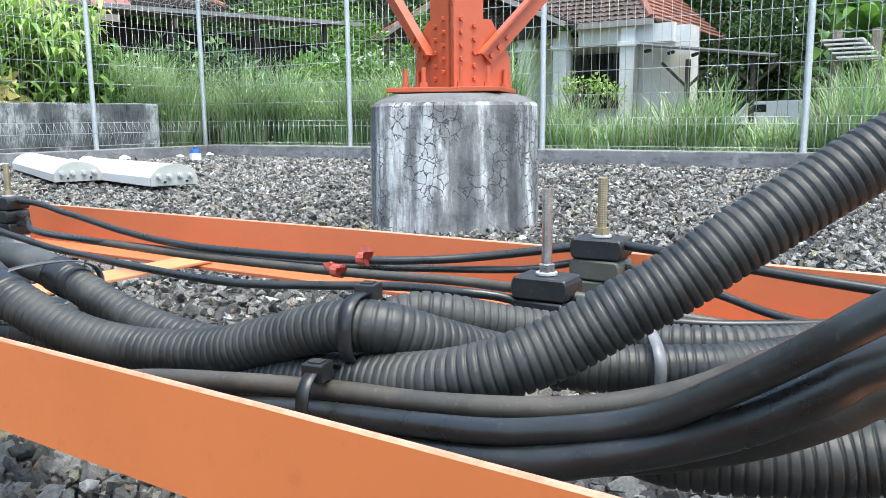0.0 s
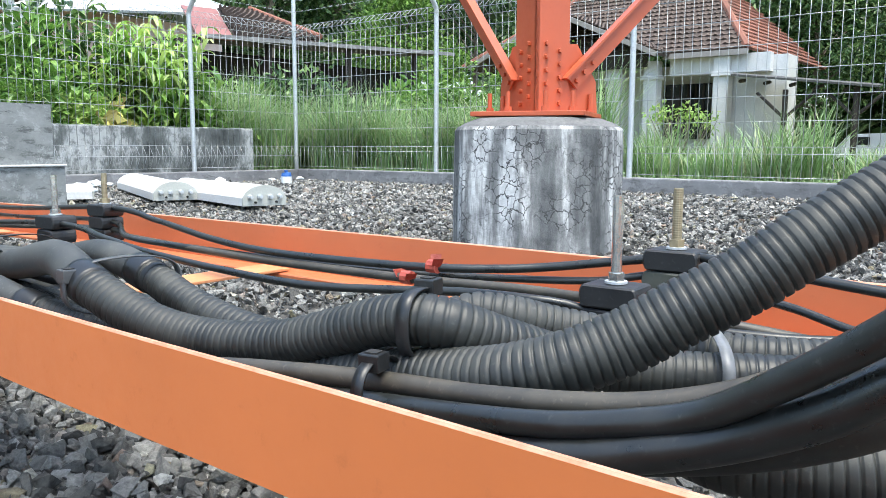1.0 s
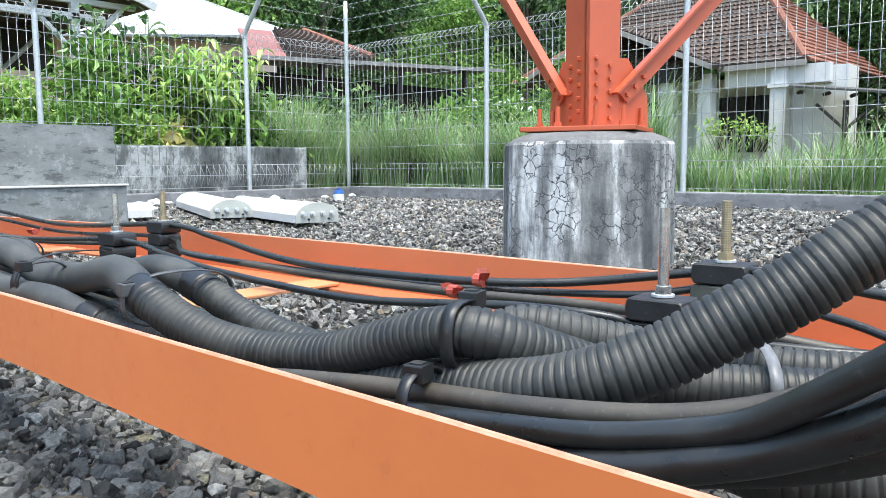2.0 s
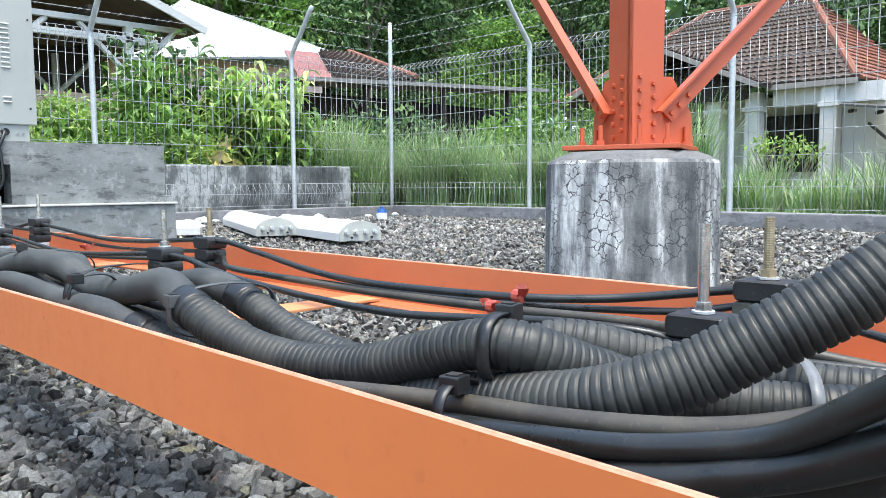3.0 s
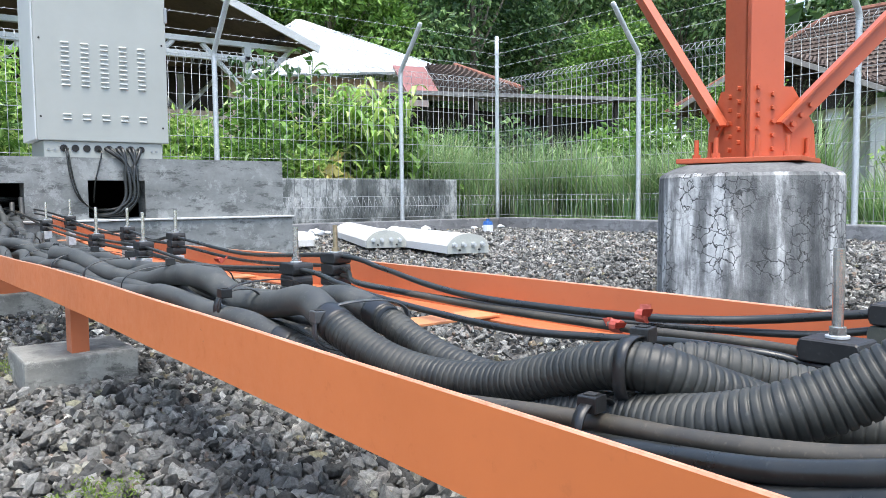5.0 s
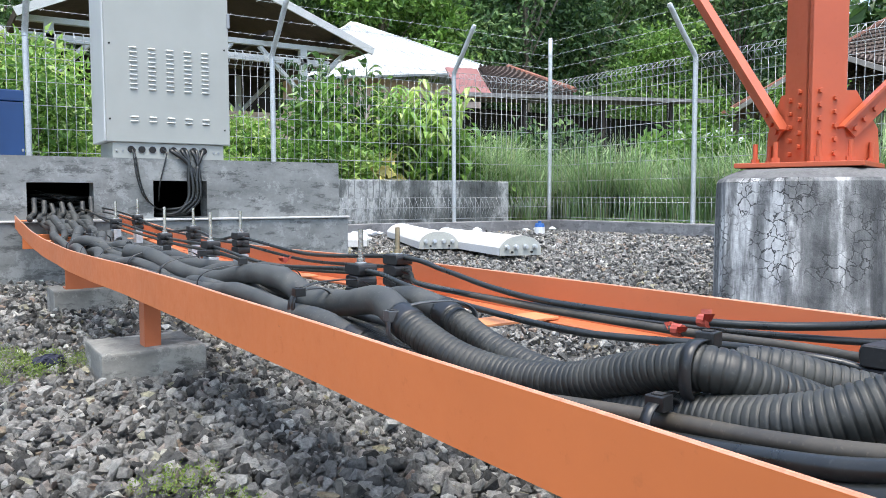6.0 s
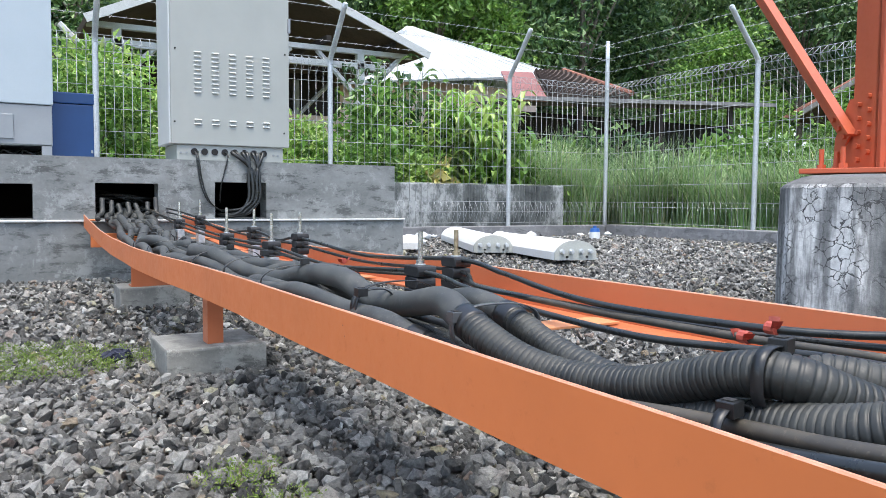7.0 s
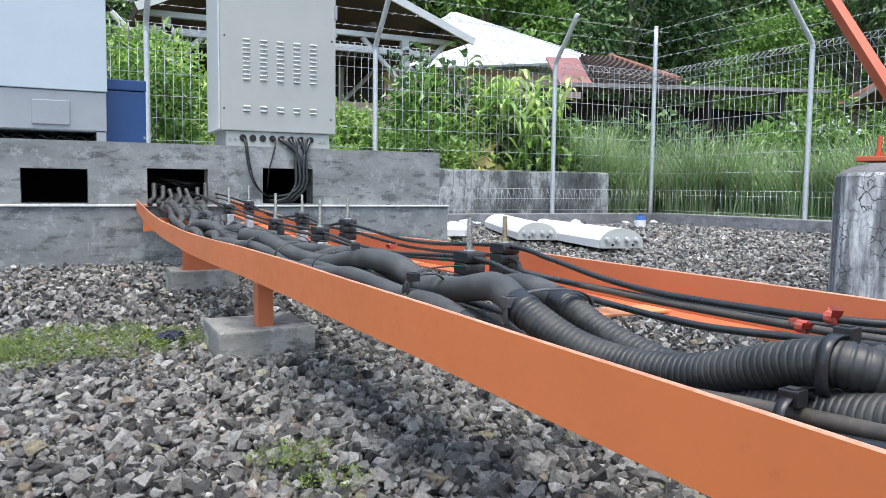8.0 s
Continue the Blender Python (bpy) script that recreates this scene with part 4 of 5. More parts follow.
for side in (1, -1):
    fl = angled([(0, 0.02), (0, 2.6), (0.15 * side, 2.6), (0.15 * side, 0.02)], 0.014, side)
    bmesh.ops.translate(fl, verts=fl.verts[:], vec=(-0.03, 0, 0))
    part("leg_flange", fl, M["tower"], leg)
    gs = angled([(0.05 * side, 0.02), (0.05 * side, 0.285), (0.185 * side, 0.285), (0.275 * side, 0.145), (0.285 * side, 0.02)], 0.012, side)
    bmesh.ops.translate(gs, verts=gs.verts[:], vec=(-0.0165, 0, 0))
    part("gusset_plate", gs, M["tower"], leg)
    br = angled([(0.155 * side, 0.150), (0.193 * side, 0.112), (1.693 * side, 1.512), (1.655 * side, 1.55)], 0.008, side)
    bmesh.ops.translate(br, verts=br.verts[:], vec=(-0.047, 0, 0))
    brace = part("brace", br, M["tower"], leg)
    bf = angled([(0.155 * side, 0.150), (0.161 * side, 0.144), (1.661 * side, 1.544), (1.655 * side, 1.55)], 0.040, side)
    bmesh.ops.translate(bf, verts=bf.verts[:], vec=(-0.0855, 0, 0))
    part("brace_flange", bf, M["tower"], brace)
    c45, s45 = math.cos(radians(45)), math.sin(radians(45)) * side
    for k in range(5):
        for u in (0.045, 0.105):
            z = 0.055 + 0.05 * k + (0.025 if u < 0.1 else 0)
            px, py = -0.03 + u * s45 * side, u * c45 * side
            part("bolt", cyl((px - 0.014 * c45, py + 0.014 * s45, z), (px + 0.002, py, z), 0.0095, 6), M["tower"], leg)
    for u, z in ((0.19, 0.145), (0.225, 0.178), (0.265, 0.216)):
        px, py = -0.047 + u * s45 * side, u * c45 * side
        part("bolt", cyl((px - 0.012 * c45, py + 0.012 * s45, z), (px + 0.002, py, z), 0.010, 6), M["tower"], leg)
for x, y in ((-0.10, 0.09), (-0.12, -0.06), (0.0, 0.19), (-0.06, -0.15), (0.15, 0.18), (0.15, -0.18)):
    a = part("anchor_bolt", cyl((x, y, 0.018), (x, y, 0.095), 0.009, 10), M["tower"], leg)
    part("anchor_nut", cyl((x, y, 0.018), (x, y, 0.038), 0.016, 6), M["tower"], a)


# ---------- fence ----------
fence = thing("wire_fence", (0, 0, 0), "galvanised welded wire mesh fence on bent tube posts", "fence")


def fence_post(x, y, lean, kind):
    p = new("post")
    p.parent, p.location = fence, (x, y, 0)
    if kind == "corner":
        pole = part("pole", tube("pole", [(0, 0, 0.05), (0, 0, 1.2), (0, 0, 2.37)], 0.026, M["zinc"], 14, 0.2), None, p)
        part("cap", cyl((0, 0, 2.368), (0, 0, 2.385), 0.029, 14, 0.02), M["zinc"], p)
    else:
        lx, ly = lean
        part("pole", tube("pole", [(0, 0, 0.05), (0, 0, 1.0), (0, 0, 1.70), (0, 0, 1.80), (lx * .03, ly * .03, 1.86), (lx * .2, ly * .2, 2.05), (lx * .40, ly * .40, 2.29)], 0.026, M["zinc"], 14, 0.03), None, p)
        part("cap", cyl((lx * .398, ly * .398, 2.287), (lx * .41, ly * .41, 2.302), 0.028, 14, 0.02), M["zinc"], p)
    return p


HX = 6.425
FY = 7.435
left_x = [-1.60, 0.589, 2.78, 4.97]
right_y = [5.20, 2.985, 0.82, -1.35]
for x in left_x:
    fence_post(x, FY, (0, -1), "bent")
for y in right_y:
    fence_post(HX, y, (-1, 0), "bent")
fence_post(HX, FY, (0, 0), "corner")


def straight_wire(length, r):
    bm = bmesh.new()
    cyl((0, 0, 0), (length, 0, 0), r, 5, bm=bm)
    return mesh_of("wire", bm, M["wire"], True)


def upright_wire(r, plain=False):
    """One upright with the folded rolls at top and foot."""
    pts = [(0, -0.0, 0.40), (0, -0.075, 0.29), (0, 0.0, 0.16), (0, 0, 0.40), (0, 0, 1.70), (0, 0, 1.84), (0, -0.10, 1.76), (0, 0.0, 1.66)]
    if plain:
        pts = [(0, 0, 0.15)] + pts[3:]
    bm = bmesh.new()
    for a, b in zip(pts, pts[1:]):
        cyl(a, b, r, 4, bm=bm)
    return mesh_of("wire", bm, M["wire"], True)


def fence_panel(length, pose_m, plain=False):
    p = new("panel")
    p.parent = fence
    up, n = upright_wire(0.0026, plain), int(round(length / 0.075))
    for i in range(1, n):
        w = part("wire", up, None, p)
        w.location = (length * i / n, 0, 0)
    lw = straight_wire(length, 0.0028)
    for y, z in ((0, .16), (0 if plain else -.075, .345 if plain else .29), (0, .40), (0, .60), (0, .80), (0, 1.0), (0, 1.2), (0, 1.4), (0, 1.6), (0, 1.70), (-.10, 1.76), (0, 1.84)):
        w = part("wire", lw, None, p)
        w.location = (0, y, z)
    p.matrix_basis = pose_m
    return p


first = fence_panel(2.19, pose(left_x[0], FY, 0))
for x in left_x[1:3]:
    copy_thing(first, pose(x, FY, 0))
fence_panel(1.455, pose(4.97, FY, 0))
second = fence_panel(2.19, pose(HX, FY, 0, 0, 0, -90), True)
for y in right_y[:-1]:
    copy_thing(second, pose(HX, y, 0, 0, 0, -90))
for k, f in enumerate((0.3, 0.62, 0.95)):
    z = 1.86 + (2.29 - 1.86) * f
    o = 0.40 * f
    for name, a, b in (("barbed_wire", (-1.60, FY - o, z), (HX, FY - o * 0.6, z)), ("barbed_wire", (HX - o * 0.6, FY, z), (HX - o, -1.35, z))):
        bm = cyl(a, b, 0.0018, 4)
        a_, b_ = Vector(a), Vector(b)
        n = int((b_ - a_).length / 0.12)
        for i in range(1, n):
            c = a_ + (b_ - a_) * i / n
            cyl(c + Vector((-0.012, 0.012, -0.012)), c + Vector((0.012, -0.012, 0.012)), 0.0014, 3, bm=bm)
            cyl(c + Vector((0.012, 0.012, 0.012)), c + Vector((-0.012, -0.012, -0.012)), 0.0014, 3, bm=bm)
        tagged(new(name, mesh_of(name, bm, M["wire"])), "thin barbed wire strung between the bent posts", "barbed wire", "barbed wires")

tagged(new("kerb_right", mesh_of("kerb_right", rough_up(box((6.34, -6, -0.1), (6.52, 7.32, 0.13), 0.01), 0.004, 4, 6), M["kerb"])), "grey cement kerb under the fence", "kerb", kind="structure")
tagged(new("kerb_back", mesh_of("kerb_back", rough_up(box((2.1, 7.335, -0.1), (6.52, 7.535, 0.12), 0.01), 0.004, 4, 6), M["kerb"])), "grey cement kerb under the fence", "kerb", kind="structure")
tagged(new("retaining_wall", mesh_of("retaining_wall", rough_up(box((-8, 7.66, -0.1), (5.95, 7.86, 0.60), 0.012), 0.006, 2, 8), M["mould"])), "low rendered wall streaked with black mould", "wall", kind="structure")


# ---------- antennas on the gravel ----------
def antenna(x, y, L, heading, w=0.30, h=0.125, tilt=0):
    a = thing("panel_antenna", (x, y, 0.0), "white panel antenna lying on the gravel, connectors at its end", "antenna", "antennas on the gravel")
    a.matrix_basis = pose(x, y, 0.03, tilt, 0, -heading)
    prof = [(-w / 2, 0.0), (-w / 2, 0.05), (-w / 2 + 0.012, 0.068)]
    for k in range(9):
        u = -0.86 + 1.72 * k / 8
        prof.append((u * w / 2 * 0.98, 0.068 + (h - 0.068) * (1 - u * u / 0.86 ** 2 * 0.9) ** 0.6))
    prof += [(w / 2 - 0.012, 0.068), (w / 2, 0.05), (w / 2, 0.0)]
    for name, y0, y1, k, mat in (("radome", 0.012, L, 1.0, "ant"), ("end_cap", 0.0, 0.010, 1.01, "ant_end")):
        bm = bmesh.new()
        f = [bm.verts.new((px * k, y0, pz * k)) for px, pz in prof]
        b = [bm.verts.new((px * k, y1, pz * k)) for px, pz in prof]
        n = len(prof)
        for i in range(n):
            bm.faces.new((f[i], b[i], b[(i + 1) % n], f[(i + 1) % n]))
        bm.faces.new(f)
        bm.faces.new(b[::-1])
        bmesh.ops.recalc_face_normals(bm, faces=bm.faces[:])
        cap = part(name, bm, M[mat], a)
    for u in (-0.34, -0.12, 0.12, 0.34):
        c = part("connector", cyl((u * w, -0.03, 0.055), (u * w, 0.0, 0.055), 0.012, 10), M["zinc"], a, "silver threaded connector")
        part("connector_nut", cyl((u * w, -0.012, 0.055), (u * w, 0.0, 0.055), 0.018, 6), M["zinc"], c)
    for u in (-0.22, 0.26):
        part("screw", cyl((u * w, -0.015, 0.022), (u * w, 0, 0.022), 0.007, 8), M["dark"], a)
    return a


antenna(2.935, 4.61, 1.9, 22, 0.285)
antenna(3.015, 3.77, 1.35, 14, 0.285)
antenna(2.70, 5.30, 1.2, -72, 0.28, 0.10)


# ---------- litter by the fence ----------
bt = thing("water_bottle", (5.35, 6.35, 0), "small clear bottle with blue label, standing in gravel", "bottle")
part("bottle", cyl((0, 0, 0.0), (0, 0, 0.085), 0.055, 14), M["litter"], bt)
part("label_band", cyl((0, 0, 0.086), (0, 0, 0.125), 0.056, 14, 0.045), M["plastic_blue"], bt)
part("cap", cyl((0, 0, 0.126), (0, 0, 0.15), 0.02, 10), M["plastic_blue"], bt)
rng = random.Random(8)
for i in range(13):
    bm = bmesh.new()
    bmesh.ops.create_icosphere(bm, subdivisions=2, radius=1)
    s = rng.uniform(0.025, 0.06)
    for v in bm.verts:
        v.co = Vector((v.co.x * s * 1.5, v.co.y * s, v.co.z * s * 0.6)) + 0.4 * s * noise.noise_vector(v.co * 2 + Vector((i, 0, 0)))
    ob = new("litter", mesh_of("litter", bm, M["litter"]))
    ob.location = (rng.uniform(3.0, 6.2), rng.uniform(6.95, 7.14), 0.02 + s * 0.3)
    tagged(ob, "crumpled white plastic scrap on the gravel", "litter", "scraps by the fence")


# ---------- plants ----------
def blades(name, x, y, z, n, h, spread, seed, mat, width=0.012, bend=0.5):
    rng = np.random.default_rng(seed)
    V, T, base = [], [], 0
    wide = isinstance(spread, tuple)
    for i in range(n):
        a, ph = rng.uniform(0, 2 * np.pi), rng.uniform(0, 2 * np.pi)
        rr = 0 if wide else spread * math.sqrt(rng.random())
        L = h * rng.uniform(0.55, 1.1)
        b = bend * rng.uniform(0.3, 1.3)
        d = np.array([math.cos(ph), math.sin(ph), 0])
        side = np.array([-d[1], d[0], 0])
        p0 = np.array([x + rr * math.cos(a), y + rr * math.sin(a), z]) if not wide else np.array([x + spread[0] * rng.uniform(-1, 1), y + spread[1] * rng.uniform(-1, 1), z])
        w = width * rng.uniform(0.6, 1.3)
        for k in range(5):
            u = k / 4
            c = p0 + d * (L * b * u * u) + np.array([0, 0, L * (u - 0.35 * b * u ** 3)])
            ww = w * (1 - u) ** 0.7
            V += [c - side * ww, c + side * ww]
            if k < 4:
                j = base + 2 * k
                T += [(j, j + 1, j + 3), (j, j + 3, j + 2)]
        base += 10
    return tri_mesh(name, V, T, mat)


def leaf_cloud(name, centres, radii, n, size, seed, mat, flat=0.35, long=2.2, droop=0.3):
    """Many small folded leaves scattered over lumps, denser to the outside."""
    rng = np.random.default_rng(seed)
    k = rng.integers(len(centres), size=n)
    c, r = np.asarray(centres, float)[k], np.asarray(radii, float)[k]
    d = rng.normal(size=(n, 3))
    d /= np.linalg.norm(d, axis=1)[:, None]
    pos = c + d * (r * rng.random(n) ** 0.45)[:, None] * (1 + 0.18 * rng.normal(size=n))[:, None]
    u = d * (1 - flat) + rng.normal(size=(n, 3)) * 0.6
    u[:, 2] -= droop
    u /= np.linalg.norm(u, axis=1)[:, None]
    w = np.cross(u, rng.normal(size=(n, 3)))
    w /= np.linalg.norm(w, axis=1)[:, None]
    nn = np.cross(u, w)
    L = (size * rng.uniform(0.6, 1.4, n))[:, None]
    W = L / long
    a, tip = pos, pos + u * L - nn * L * 0.12
    l, rr = pos + u * L * 0.45 - w * W * 0.5 + nn * W * 0.2, pos + u * L * 0.45 + w * W * 0.5 + nn * W * 0.2
    V = np.stack([a, l, tip, rr], 1).reshape(-1, 3)
    b = np.arange(n)[:, None] * 4
    T = np.concatenate([b + np.array([0, 2, 1]), b + np.array([0, 3, 2])], 1).reshape(-1, 3)
    return tri_mesh(name, V, T, mat)


rng = random.Random(3)
# tall grass behind the right fence
for i in range(44):
    y = -2.2 + 0.225 * i + rng.uniform(-0.15, 0.15)
    x = 6.85 + rng.uniform(0, 0.8)
    h = rng.uniform(0.65, 0.95) * (1.0 + 0.28 * math.sin(1.9 * y) + (0.4 if y > 3.6 else 0)) * (0.5 if 0.75 < y < 1.5 else 1)
    ob = new("grass_clump", blades("grass_clump", x, y, -0.02, 230, h, 0.18, 100 + i, M["grass"], 0.0085, 0.55))
    tagged(ob, "tall green grass clump behind the wire fence", "grass", "grass clumps behind the fence")
ob = new("grass_low", blades("grass_low", 9.6, 3.5, -0.04, 13000, 0.21, (2.9, 8.0), 77, M["grass"], 0.012, 0.9))
tagged(ob, "low weeds and grass outside the fence", "grass", kind="stuff")
ob = new("grass_verge", blades("grass_verge", 6.8, 2.5, -0.02, 5200, 0.22, (0.22, 4.8), 78, M["grass"], 0.008, 0.9))
tagged(ob, "short weeds along the fence kerb", "grass", kind="stuff")
for i, (x, y, h, n) in enumerate(((6.1, 8.3, 1.4, 620), (6.5, 8.6, 1.45, 620), (5.9, 8.9, 1.3, 480), (6.5, 8.0, 1.05, 380), (7.0, 7.3, 1.0, 380), (7.3, 6.6, 1.1, 380), (7.4, 5.8, 1.1, 380), (7.0, 8.2, 1.2, 380))):
    ob = new("grass_clump", blades("grass_clump", x, y, 0.05, n, h, 0.34, 200 + i, M["grass"], 0.008, 0.6))
    tagged(ob, "tall arching grass clump behind the low wall", "grass", "grass clumps behind the fence")


def shrub(name, x, y, z, lumps, n, size, seed, mat, label, long=2.2):
    s = thing(name, (x, y, z), label, "shrub", "shrubs behind the fence")
    rr = random.Random(seed)
    bm = bmesh.new()
    for c, r in lumps:
        for k in range(3):
            cyl((rr.uniform(-.06, .06), rr.uniform(-.06, .06), -0.05), (c[0] + rr.uniform(-.1, .1), c[1] + rr.uniform(-.1, .1), c[2]), 0.012, 5, 0.004, bm=bm)
    part("stem", bm, M["bark"], s)
    part("foliage", leaf_cloud("foliage", [c for c, r in lumps], [r for c, r in lumps], n, size, seed, mat, long=long), None, s)
    return s


def lumps_of(seed, w, d, h, n):
    r = random.Random(seed)
    return [((r.uniform(-w, w), r.uniform(-d, d), r.uniform(0.25, 1.0) * h), r.uniform(0.22, 0.38) * h ** 0.5) for _ in range(n)]


for i, (x, y, w, h, n, mat, size) in enumerate(((0.1, 8.6, 0.8, 1.5, 4600, "leaf", 0.09), (1.5, 8.7, 0.7, 1.15, 4600, "leaf_bright", 0.08), (2.6, 8.65, 0.6, 1.1, 4600, "leaf_bright", 0.08), (3.4, 8.6, 0.6, 0.8, 4600, "leaf", 0.09),
                                                (4.3, 8.6, 0.6, 0.7, 4200, "leaf_bright", 0.085), (4.7, 9.3, 0.7, 1.6, 2400, "leaf", 0.14), (-1.2, 8.8, 0.9, 1.9, 2400, "leaf", 0.13), (5.7, 8.55, 0.45, 0.8, 1500, "leaf", 0.12),
                                                (6.8, 9.4, 0.8, 1.1, 2200, "leaf", 0.12), (8.2, 9.2, 0.9, 1.2, 2200, "leaf_dark", 0.13), (9.6, 8.0, 0.9, 1.3, 2200, "leaf", 0.13), (0.9, 10.4, 0.9, 1.9, 2200, "leaf_bright", 0.13))):
    shrub("shrub", x, y, 0.1, lumps_of(40 + i, w, 0.4, h, 18), int(n * 1.6), size, 300 + i, M[mat], "dense green broad-leaved shrub behind the fence")


def big_leaf_plant(x, y, n, h, seed, mat, L=0.42, W=0.055):
    """Upright canes with long arching blades, like ginger."""
    p = thing("ginger_plant", (x, y, 0.1), "tall ginger plant with long bright green blades", "plant", "ginger plants")
    rr = np.random.default_rng(seed)
    V, T, base = [], [], 0
    bm = bmesh.new()
    for s in range(n):
        px, py = rr.normal(0, 0.22, 2)
        lx, ly = rr.normal(0, 0.18, 2)
        hh = h * rr.uniform(0.7, 1.1)
        cyl((px, py, -0.05), (px + lx, py + ly, hh), 0.010, 5, 0.005, bm=bm)
        for k in range(9):
            u = 0.3 + 0.7 * k / 8
            a = k * math.pi + rr.uniform(-0.7, 0.7) + s
            c = np.array([px + lx * u, py + ly * u, hh * u])
            d = np.array([math.cos(a), math.sin(a), 0])
            sd = np.array([-d[1], d[0], 0])
            ll = L * rr.uniform(0.7, 1.2)
            for q in range(6):
                v = q / 5
                m = c + d * ll * (0.62 * v) + np.array([0, 0, ll * (0.95 * v - 0.80 * v * v)])
                w = W * math.sin(math.pi * min(1, 0.08 + 0.92 * v)) ** 0.8 + 0.002
                V += [m - sd * w + np.array([0, 0, w * .35]), m, m + sd * w + np.array([0, 0, w * .35])]
                if q < 5:
                    j = base + 3 * q
                    T += [(j, j + 1, j + 4), (j, j + 4, j + 3), (j + 1, j + 2, j + 5), (j + 1, j + 5, j + 4)]
            base += 18
    part("cane", bm, M["grass"], p)
    part("foliage", tri_mesh("foliage", V, T, mat), None, p)


big_leaf_plant(5.0, 8.75, 34, 1.5, 1, M["leaf_bright"], 0.52, 0.034)
big_leaf_plant(5.45, 8.85, 34, 1.55, 2, M["leaf_bright"], 0.52, 0.034)
big_leaf_plant(4.5, 9.6, 26, 1.95, 3, M["leaf_dark"], 0.38, 0.06)
big_leaf_plant(4.3, 8.7, 22, 1.1, 4, M["leaf"], 0.34, 0.05)
big_leaf_plant(5.6, 8.45, 18, 0.95, 5, M["leaf"], 0.36, 0.05)


def tree(x, y, h, cr, n, seed, mat, size=0.32, label="tall dark green tree with spreading crown", lift=0.45, lumps=22):
    t = thing("tree", (x, y, -0.1), label, "tree", "trees round the yard")
    rr = random.Random(seed)
    bm = bmesh.new()
    cyl((0, 0, -0.6), (rr.uniform(-.3, .3), rr.uniform(-.3, .3), h * 0.75), 0.03 * h / 2, 9, 0.012 * h / 2, bm=bm)
    cs, rs = [], []
    for k in range(lumps):
        a, u = rr.uniform(0, 6.283), rr.random()
        rad = cr * math.sqrt(rr.random()) * (1.1 - 0.5 * u)
        c = (rad * math.cos(a), rad * math.sin(a), h * (lift + (1 - lift) * u))
        cs.append(c)
        rs.append(cr * rr.uniform(0.22, 0.42))
        cyl((0, 0, h * (0.25 + 0.4 * u)), c, 0.012 * h / 3, 6, 0.004, bm=bm)
    part("trunk", bm, M["bark"], t)
    part("crown", leaf_cloud("crown", cs, rs, n, size, seed, mat, long=1.9), None, t)


for i, (x, y, h, cr, n, mat, size) in enumerate(((2, 27, 11, 4.2, 9000, "leaf_dark", .42), (8, 25, 9.5, 4, 9000, "leaf_dark", .40), (12.5, 23, 8.5, 3.6, 9000, "leaf", .38), (17, 24, 9.5, 4.2, 9000, "leaf_dark", .42), (-5, 25, 10, 4.5, 8000, "leaf_dark", .42),
                                                 (22, 23, 9, 4, 8000, "leaf_dark", .40), (27, 20, 10, 4.2, 8000, "leaf_dark", .42), (32, 12, 11, 5, 8000, "leaf_dark", .45), (33, 3, 11, 5, 8000, "leaf_dark", .45), (33, -6, 11, 5, 8000, "leaf_dark", .45), (30, -14, 11, 5, 6000, "leaf_dark", .45),
                                                 (21, 19, 6, 2.6, 7000, "leaf", .30), (17.5, 11.2, 3.0, 1.4, 5000, "leaf", .2), (21.5, -0.8, 5.2, 2.4, 6000, "leaf_dark", .26), (18, -3.5, 5, 2.4, 6000, "leaf_dark", .26), (28, 1.2, 6.5, 3.0, 7000, "leaf_dark", .32), (35, 8.5, 8, 3.5, 8000, "leaf_dark", .4))):
    tree(x, y, h, cr, int(n * 1.45), 500 + i, M[mat], size * 0.58, lift=0.15 if h < 4 else 0.3, lumps=26)
tree(17.9, 22, 13, 3.2, 6000, 540, M["leaf_dark"], 0.4, "tall tree with bare pale trunk", 0.75, 14)
rr_ = np.random.default_rng(4)
cs = [(-30 + 70 * u, 32 + 2 * math.sin(9 * u), z) for u in rr_.random(70) for z in rr_.uniform(0.5, 13, 2)] + [(40, 32 - 60 * u, z) for u in rr_.random(60) for z in rr_.uniform(0.5, 13, 2)]
ob = new("woods", leaf_cloud("woods", cs, [2.6] * len(cs), 70000, 0.9, 9, M["leaf_dark"], long=1.5))
tagged(ob, "dense dark green woods far behind the houses", "woods", kind="stuff")


# ---------- white house to the right ----------
def slope(name, a, b, c, d, th, mat, parent, label=""):
    """A roof slope between eave a-b and ridge d-c, with thickness."""
    n = (Vector(b) - Vector(a)).cross(Vector(d) - Vector(a)).normalized() * th
    pts = [Vector(p) for p in (a, b, c, d)]
    v = [tuple(p) for p in pts] + [tuple(p - n) for p in pts]
    return part(name, raw(name, v, [(0, 1, 2, 3), (7, 6, 5, 4), (0, 4, 5, 1), (1, 5, 6, 2), (2, 6, 7, 3), (3, 7, 4, 0)], mat), None, parent, label)


